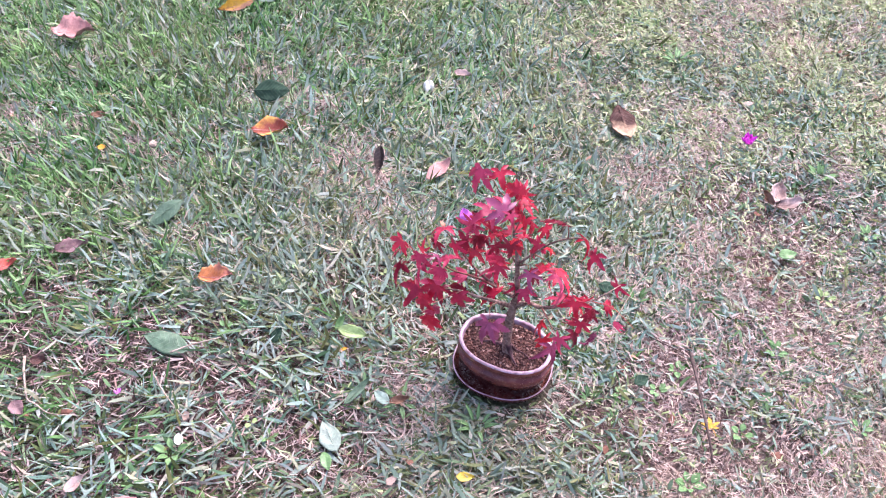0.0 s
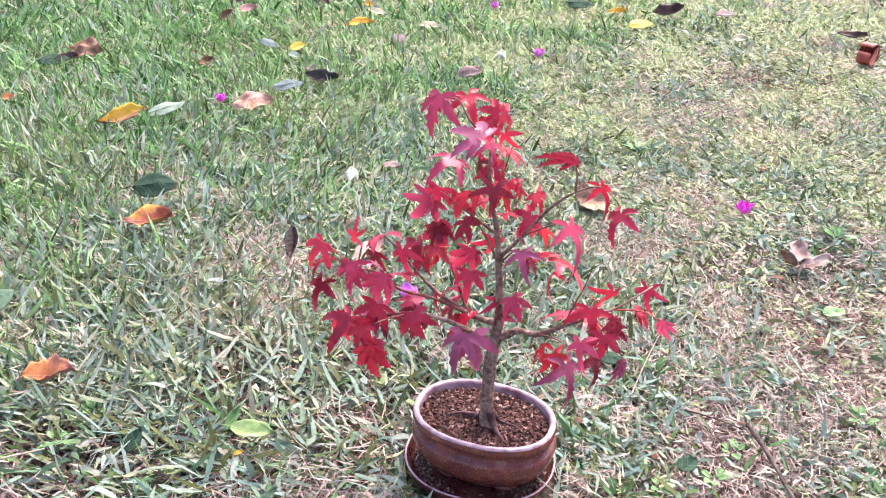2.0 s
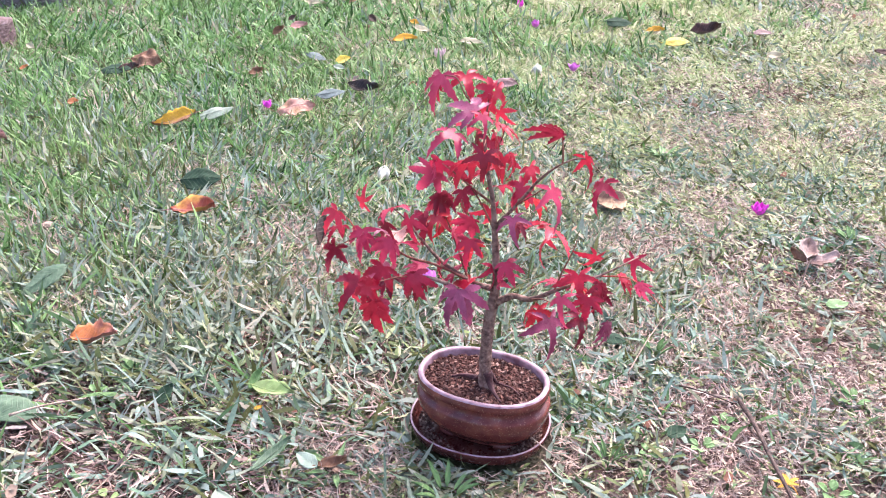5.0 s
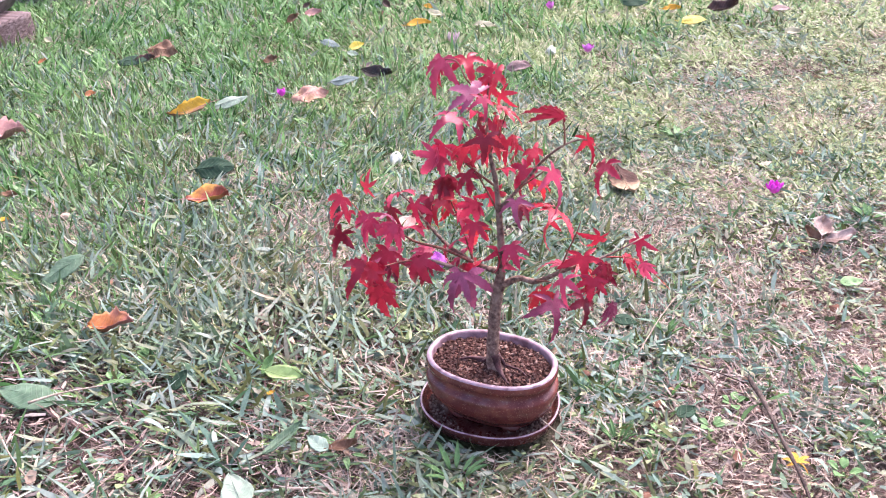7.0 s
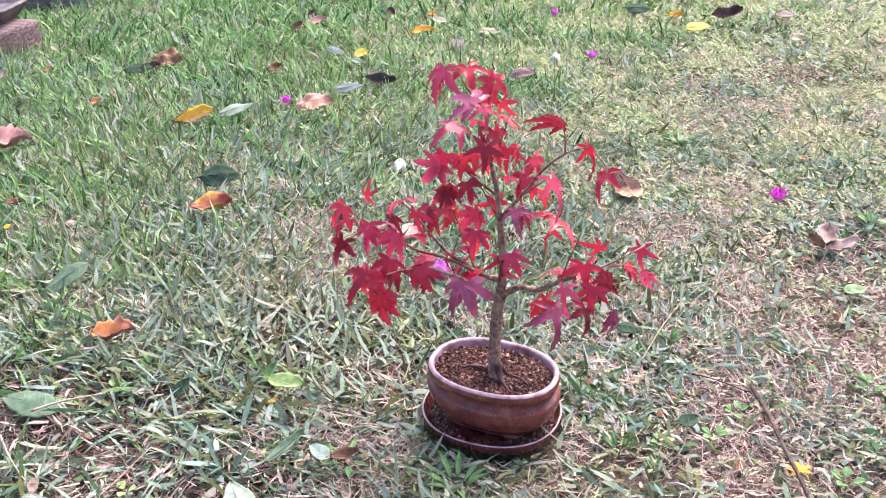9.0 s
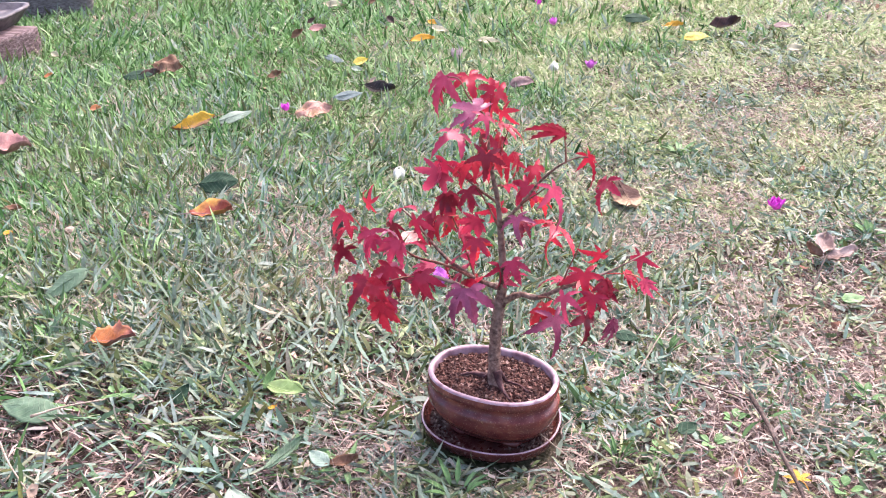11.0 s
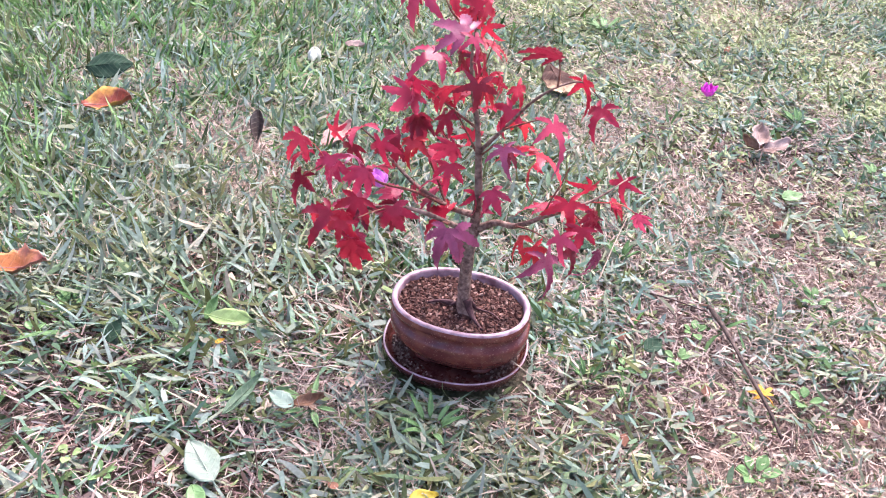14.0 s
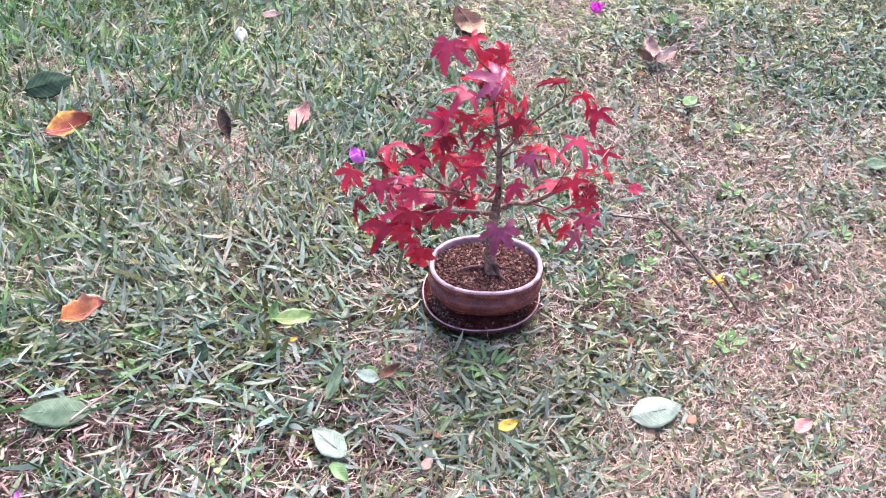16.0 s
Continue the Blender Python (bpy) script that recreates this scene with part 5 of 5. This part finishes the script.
weed(0.185, 0.010, 0.030, 4, "small dark green weed beside the pot", "green", 0.7)
weed(0.195, 0.215, 0.060, 7, "upright green weed behind the pot", "green", 0.3, 45)
weed(0.610, 0.470, 0.050, 6, "low green weed in dry grass", "green", 0.45)
weed(0.520, 0.290, 0.044, 5, "yellowish green weed in dry grass", "yellow_green", 0.5)
weed(0.560, 0.030, 0.044, 5, "small pale green weed at the lawn's dry side", "green", 0.5)
weed(0.180, -0.040, 0.040, 6, "fine-leaved yellowish green weed in dry grass", "green", 0.22, 48)
weed(0.140, -0.012, 0.055, 10, "feathery light green weed beside the saucer", "green", 0.18, 50)
weed(0.272, 0.079, 0.036, 5, "small light green weed in dry grass", "green", 0.7)
weed(-0.030, -0.100, 0.085, 8, "rosette of long green toothed leaves before the pot", "green", 0.2, 34)
weed(-0.160, -0.085, 0.075, 5, "long green leaves flat in the grass", "green", 0.24, 18)
weed(0.110, 0.075, 0.060, 6, "broad grass tuft beside the saucer", "green", 0.16, 50)


# ---- timber edging and a pot at the lawn's border ----
def timber(name, length, deep, high, material, m, label, seed):
    """A weathered beam with worn, uneven edges and a split end."""
    bm = bmesh.new()
    cols, rows = 44, 8
    outline = []
    for k in range(rows * 4):
        side, f = divmod(k, rows)
        f = f / rows * 2 - 1
        y, z = ((-1, f), (f, 1), (1, -f), (-f, -1))[side]
        outline.append((y * deep / 2, z * high / 2))
    rings = []
    for i in range(cols + 1):
        x = (i / cols - 0.5) * length
        ring = []
        for y, z in outline:
            round_off = 1 - 0.05 * (abs(y) / (deep / 2) * abs(z) / (high / 2)) ** 4
            bite = 1 + 0.05 * noise.noise((x * 7 + seed, y * 25, z * 25)) + 0.02 * noise.noise((x * 40, y * 60, z * 60 + seed))
            ring.append(bm.verts.new((x + 0.006 * noise.noise((y * 40, z * 40, seed)) * (i in (0, cols)), y * round_off * bite, z * round_off * bite)))
        rings.append(ring)
    for a, b in zip(rings, rings[1:]):
        for k in range(len(outline)):
            bm.faces.new((a[k], b[k], b[(k + 1) % len(outline)], a[(k + 1) % len(outline)]))
    bm.faces.new(rings[0])
    bm.faces.new(rings[-1][::-1])
    bmesh.ops.recalc_face_normals(bm, faces=bm.faces)
    ob = part(name, bm, material)
    ob.matrix_world = m
    return tagged(ob, label, "timber", "timber edging")


timber("timber_edging", 1.5, 0.14, 0.115, MAT_TIMBER, pose(-1.852, 0.845, 0.020, 0, 0, 86), "weathered pinkish-brown timber beam edging the lawn", 1.0)
timber("timber_edging", 1.4, 0.10, 0.24, MAT_TIMBER_GREY, pose(-2.54, 1.86, 0.085, 0, 0, 24), "grey weathered board standing behind the lawn", 5.0)


def border_pot():
    ob = thing("planter", pose(-1.945, 1.545, 0.0795, 0, 0, 14), "dark unglazed shallow planter standing on the timber", "planter")
    bm = bmesh.new()
    oval(bm, [(-0.036, 0.0), (-0.034, 0.002), (-0.006, 0.036), (-0.004, 0.040)], 0.17, 0.14, 5.0, 64, True)
    part("body", bm, MAT_CLAY, ob)
    bm = bmesh.new()
    oval(bm, [(-0.004, 0.040), (0.0, 0.041), (0.0, 0.048), (-0.014, 0.049), (-0.016, 0.030), (-0.05, 0.028)], 0.17, 0.14, 5.0, 64, False, True)
    part("rim", bm, MAT_CLAY, ob)
    return ob


border_pot()


# ---- grass ----
def lattice(seed):
    return np.random.default_rng(seed).random((64, 64))


def patches(x, y, scale, seed):
    """Smooth random patches between 0 and 1."""
    grid = lattice(seed)
    u, v = x * scale + 31.7, y * scale + 17.3
    i, j = np.floor(u).astype(int), np.floor(v).astype(int)
    f, g = u - i, v - j
    f, g = f * f * (3 - 2 * f), g * g * (3 - 2 * g)
    a, b, c, d = grid[i % 64, j % 64], grid[(i + 1) % 64, j % 64], grid[i % 64, (j + 1) % 64], grid[(i + 1) % 64, (j + 1) % 64]
    return (a * (1 - f) + b * f) * (1 - g) + (c * (1 - f) + d * f) * g


def smooth(low, high, v):
    t = np.clip((v - low) / (high - low), 0, 1)
    return t * t * (3 - 2 * t)


def dryness(x, y):
    """How dead the lawn is: most on the open side and in worn patches."""
    side = smooth(-0.55, 0.60, x - 0.12 * (y - 0.3)) * (1 - smooth(0.3, 1.2, y))
    front = smooth(0.25, -0.35, y) * 0.28
    return smooth(0.10, 1.02, 0.17 + 0.05 * smooth(0.7, 0.2, y) + 0.23 * side + front + 0.75 * (patches(x, y, 4.2, 4) - 0.5) + 0.75 * (patches(x, y, 11.0, 5) - 0.5) + 0.75 * (patches(x, y, 21.0, 7) - 0.5))


def wear_and_shade(x, y):
    """Thin places where old thatch shows between the blades, and shade put in as dark thatch by the saucer."""
    spot = np.exp(-((x + 0.68) ** 2 / 0.26 + (y + 0.26) ** 2 / 0.065)) * (1.25 + 0.9 * (patches(x, y, 9.0, 23) - 0.4))
    front = 0.8 * smooth(0.30, 0.62, patches(x, y, 8.0, 27)) * smooth(0.18, -0.15, y) * smooth(-0.05, -0.30, x)
    # thinner grass and dark thatch stand in for the deeper shadow along the saucer
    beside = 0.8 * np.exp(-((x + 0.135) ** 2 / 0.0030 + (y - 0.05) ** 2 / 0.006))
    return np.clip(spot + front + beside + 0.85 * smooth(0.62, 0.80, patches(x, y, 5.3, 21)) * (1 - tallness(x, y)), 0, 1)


def fadedness(x, y):
    """Where the grass is bleached to olive and straw tones without being dead."""
    side = smooth(-0.85, 0.05, x + 0.10 * (y - 0.8))
    return side * (0.20 + 0.95 * smooth(0.2, 1.0, y)) * np.clip(0.56 + 1.7 * (patches(x, y, 6.5, 12) - 0.38), 0.05, 1.2)


def tallness(x, y):
    """Where the grass stands up and grows fresh."""
    return smooth(-0.02, 0.62, -0.62 * x + 0.42 * y - 0.18 + 0.3 * (patches(x, y, 2.5, 6) - 0.5))


def stunted(x, y):
    """Where the blades stay short and narrow: the trodden dry side."""
    return smooth(-0.20, 0.35, x + 0.15 * (patches(x, y, 5.0, 41) - 0.5)) * (1 - 0.4 * smooth(1.0, 2.2, y))


def lawn_spots(rng, count, keep):
    """Places on the lawn, denser where the path comes near. keep(x, y) gives the share that grows."""
    xs, ys = [], []
    have = 0
    while have < count:
        y = rng.uniform(-1.0, 4.3, 200000)
        x = rng.uniform(-3.7, 2.3, 200000)
        left = smooth(0.75, 0.0, -0.90 - 0.66 * (y + 0.4) - x)
        right = smooth(1.0, 0.0, x - 0.72 - 0.20 * (y + 0.4) + 0.5 * (patches(x, y, 2.2, 33) - 0.6))
        ends = smooth(-1.0, -0.40, y + 0.25 * (patches(x, y, 3.0, 31) - 0.5)) * smooth(-3.7, -2.6, x) * smooth(2.3, 1.5, x) * smooth(4.3, 3.0, y)
        near = (0.05 + 0.95 * left * right) * ends * np.where(y < 0.7, 1.0, np.clip(1.0 - 0.42 * (y - 0.7), 0.24, 1))
        good = rng.random(200000) < near * keep(x, y)
        xs.append(x[good])
        ys.append(y[good])
        have += good.sum()
    return np.concatenate(xs)[:count], np.concatenate(ys)[:count]


def grow(name, seed, count, keep, length, width, lean, bend, root, material, label, spread=0.5, shares=(0.7, 1.0, 0.82, 0.0), tuft=(1, 0.0)):
    """Blades of grass as one mesh: tapered, bent strips, each its own island."""
    rng = np.random.default_rng(seed)
    # blades spring in tufts and lean out from their hearts
    x, y = (np.repeat(v, tuft[0]) for v in lawn_spots(rng, count // tuft[0], keep))
    n = len(x)
    turn = rng.uniform(0, 2 * np.pi, n)
    reach = tuft[1] * np.sqrt(-2 * np.log(1 - rng.random(n)))
    x, y = x + reach * np.cos(turn), y + reach * np.sin(turn)
    flow = 6.28 * patches(x, y, 1.7, 9)
    turn = np.where(rng.random(n) < 0.3, flow, turn) + rng.normal(0, 0.6, n)
    far, short = smooth(1.0, 3.0, y), stunted(x, y)
    long = length[0] * np.clip(np.exp(rng.normal(0, length[1], n)), 0.4, 1.8) * (1 + 0.5 * far) * (1 - 0.40 * short)
    half = 0.5 * width[0] * np.clip(np.exp(rng.normal(0, width[1], n)), 0.4, 1.7) * (1 + 1.0 * far) * (1 - 0.06 * short)
    tall = tallness(x, y)
    a0 = np.radians(lean[0] + (lean[1] - lean[0]) * tall + rng.normal(0, lean[2], n))
    a1 = a0 + np.radians(bend[0] + rng.normal(0, bend[1], n))
    base = np.stack([x, y, root[0] + (root[1] - root[0]) * rng.random(n)], -1)
    twist = rng.normal(0, spread, n)
    levels, last = [], len(shares) - 1
    at = base
    across = np.stack([-np.sin(turn), np.cos(turn), 0 * turn], -1)
    wander = rng.normal(0, 0.12 if last > 2 else 0.28, n)
    for k, share in enumerate(shares):
        a = a0 + (a1 - a0) * k / last
        t2 = turn + wander * k
        ahead = np.stack([np.sin(a) * np.cos(t2), np.sin(a) * np.sin(t2), np.cos(a)], -1)
        if k:
            at = at + ahead * (long / last)[:, None]
        up = np.cross(ahead, across)
        side = across * np.cos(twist)[:, None] + up * np.sin(twist)[:, None]
        w = side * (half * share)[:, None]
        levels += [at - w, at + w] if share else [at]
    verts = np.stack(levels, 1)
    # clear the saucer, and lie flat under what rests on the lawn
    c, s = math.cos(radians(-SAUCER_TURN)), math.sin(radians(-SAUCER_TURN))
    dx, dy = verts[..., 0] - SAUCER_AT[0], verts[..., 1] - SAUCER_AT[1]
    u, v = c * dx - s * dy, s * dx + c * dy
    clear = (np.abs(u / 0.0815) ** SAUCER_BULGE + np.abs(v / 0.0695) ** SAUCER_BULGE).min(1) > 1
    beam = (verts[:, :, 0] < -1.775).any(1) & (verts[:, :, 1] < 1.63).any(1)
    verts = verts[clear & ~beam]
    middle = verts[:, 2, :2]
    press = np.ones(len(verts))
    for px, py, r in RESTING:
        d = np.hypot(middle[:, 0] - px, middle[:, 1] - py) / r
        press = np.minimum(press, smooth(0.75, 1.5, d))
    z = verts[..., 2]
    flat = np.minimum(z, -0.004 + 0.012 * press[:, None])
    verts[..., 2] = np.maximum(z * press[:, None] + flat * (1 - press[:, None]), -0.027)
    n = len(verts)
    mesh = bpy.data.meshes.new(name)
    size, ring, starts = 2 * last + 1, [], []
    for k in range(last - 1):
        starts.append(len(ring))
        ring += [2 * k, 2 * k + 1, 2 * k + 3, 2 * k + 2]
    starts.append(len(ring))
    ring += [size - 3, size - 2, size - 1]
    corners = len(ring)
    mesh.vertices.add(size * n)
    mesh.vertices.foreach_set("co", verts.astype(np.float32).ravel())
    mesh.loops.add(corners * n)
    mesh.loops.foreach_set("vertex_index", (np.array(ring)[None] + size * np.arange(n)[:, None]).ravel().astype(np.int32))
    mesh.polygons.add(last * n)
    mesh.polygons.foreach_set("loop_start", (np.array(starts)[None] + corners * np.arange(n)[:, None]).ravel().astype(np.int32))
    mesh.polygons.foreach_set("use_smooth", np.ones(last * n, dtype=bool))
    mesh.update(calc_edges=True)
    return tagged(part(name, mesh, material), label, "grass", kind="stuff")


def leaf_litter(count=420):
    """Torn scraps of old leaves scattered in the lawn, as one mesh."""
    rng = np.random.default_rng(77)
    x, y = lawn_spots(rng, count, lambda a, b: 0.25 + 0.6 * smooth(-0.4, 0.3, a) * (1 - 0.5 * smooth(0.8, 1.6, b)))
    bm = bmesh.new()
    for px, py in zip(x, y):
        if math.hypot(px - SAUCER_AT[0], py - SAUCER_AT[1]) < 0.11:
            continue
        size, sides = rng.uniform(0.003, 0.0085), int(rng.integers(5, 8))
        m = pose(float(px), float(py), float(rng.uniform(-0.004, 0.006)), float(rng.normal(0, 22)), float(rng.normal(0, 22)), float(rng.uniform(0, 360)))
        rim = []
        for k in range(sides):
            a = 2 * math.pi * k / sides
            r = size * rng.uniform(0.55, 1.1)
            rim.append(bm.verts.new(m @ Vector((1.5 * r * math.cos(a), r * math.sin(a), rng.normal(0, 0.2) * size))))
        heart = bm.verts.new(m @ Vector((0, 0, rng.normal(0, 0.25) * size)))
        for k in range(sides):
            bm.faces.new((heart, rim[k], rim[(k + 1) % sides]))
    return tagged(part("leaf_litter", bm, MAT_LITTER), "torn tan and brown scraps of old leaves in the grass", "litter", kind="stuff")


THIN, SHORT = (0.8, 1.0, 0.0), (0.75, 1.0, 0.0)  # stems and short blades with a single joint
leaf_litter()
grow("lawn_grass", 1, 150000, lambda x, y: (1 - 0.80 * dryness(x, y)) * (1 - 0.8 * tallness(x, y)) * (1 - 0.6 * fadedness(x, y)) * (1 - 0.74 * wear_and_shade(x, y)) * (1 - 0.6 * smooth(0.8, 1.6, y)), (0.032, 0.42), (0.0043, 0.36), (70, 50, 18), (16, 26), (-0.021, 0.004),
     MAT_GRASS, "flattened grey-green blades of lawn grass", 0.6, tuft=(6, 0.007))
grow("tall_grass", 2, 100000, lambda x, y: (1 - 0.55 * dryness(x, y)) * (0.05 + tallness(x, y)) * (1 - 0.82 * np.minimum(1, fadedness(x, y))), (0.040, 0.36), (0.0042, 0.34), (60, 43, 20), (30, 22), (-0.022, -0.006),
     MAT_GRASS_TALL, "fresh green upright blades of lawn grass", 0.6, tuft=(5, 0.007))
grow("faded_grass", 6, 150000, lambda x, y: (0.04 + fadedness(x, y)) * (1 - 0.3 * dryness(x, y)) * (1 - 0.6 * wear_and_shade(x, y)), (0.022, 0.42), (0.0034, 0.40), (72, 58, 17), (20, 24), (-0.020, 0.004),
     MAT_FADED, "bleached olive and straw-coloured blades of lawn grass", 0.6, SHORT, (6, 0.007))
grow("dry_grass", 3, 185000, lambda x, y: (1 - 0.78 * smooth(-0.30, -0.50, x) * smooth(0.15, -0.05, y)) * (0.12 + dryness(x, y)) * (1 - 0.5 * tallness(x, y)) * (1 - 0.5 * smooth(0.6, 1.2, y)) * (1 - 0.85 * wear_and_shade(x, y)), (0.022, 0.5), (0.0013, 0.45), (80, 62, 14), (10, 32), (-0.022, 0.005),
     MAT_STRAW, "dead straw-coloured grass stems and thatch", 0.7, THIN, (4, 0.010))
grow("grass_runners", 5, 54000, lambda x, y: (1 - 0.6 * smooth(-0.20, -0.50, x) * smooth(0.25, -0.05, y)) * (0.10 + dryness(x, y)) * (1 - 0.8 * tallness(x, y)) * (1 - 0.8 * wear_and_shade(x, y)), (0.034, 0.5), (0.0008, 0.3), (84, 66, 9), (4, 18), (-0.012, 0.007),
     MAT_STRAW, "hair-fine dead runners tangled over the lawn", 0.8, THIN)
grow("old_thatch", 8, 98000, lambda x, y: 0.22 * (1 - 0.6 * smooth(0.2, 0.7, y)) + 1.2 * wear_and_shade(x, y) + 0.08 * dryness(x, y), (0.021, 0.5), (0.0016, 0.5), (80, 66, 14), (6, 20), (-0.021, -0.002),
     MAT_THATCH, "dark mauve-brown matted thatch in worn places and as shade beside the saucer", 0.7, THIN)
grow("dead_blades", 4, 30000, lambda x, y: (0.6 + 0.4 * smooth(-0.40, 0.05, x)) * (0.07 + dryness(x, y)) * (1 - 0.35 * tallness(x, y)), (0.019, 0.4), (0.0024, 0.4), (80, 60, 14), (8, 24), (-0.018, 0.004),
     MAT_STRAW, "withered tan grass blades among the green", 0.6, THIN)
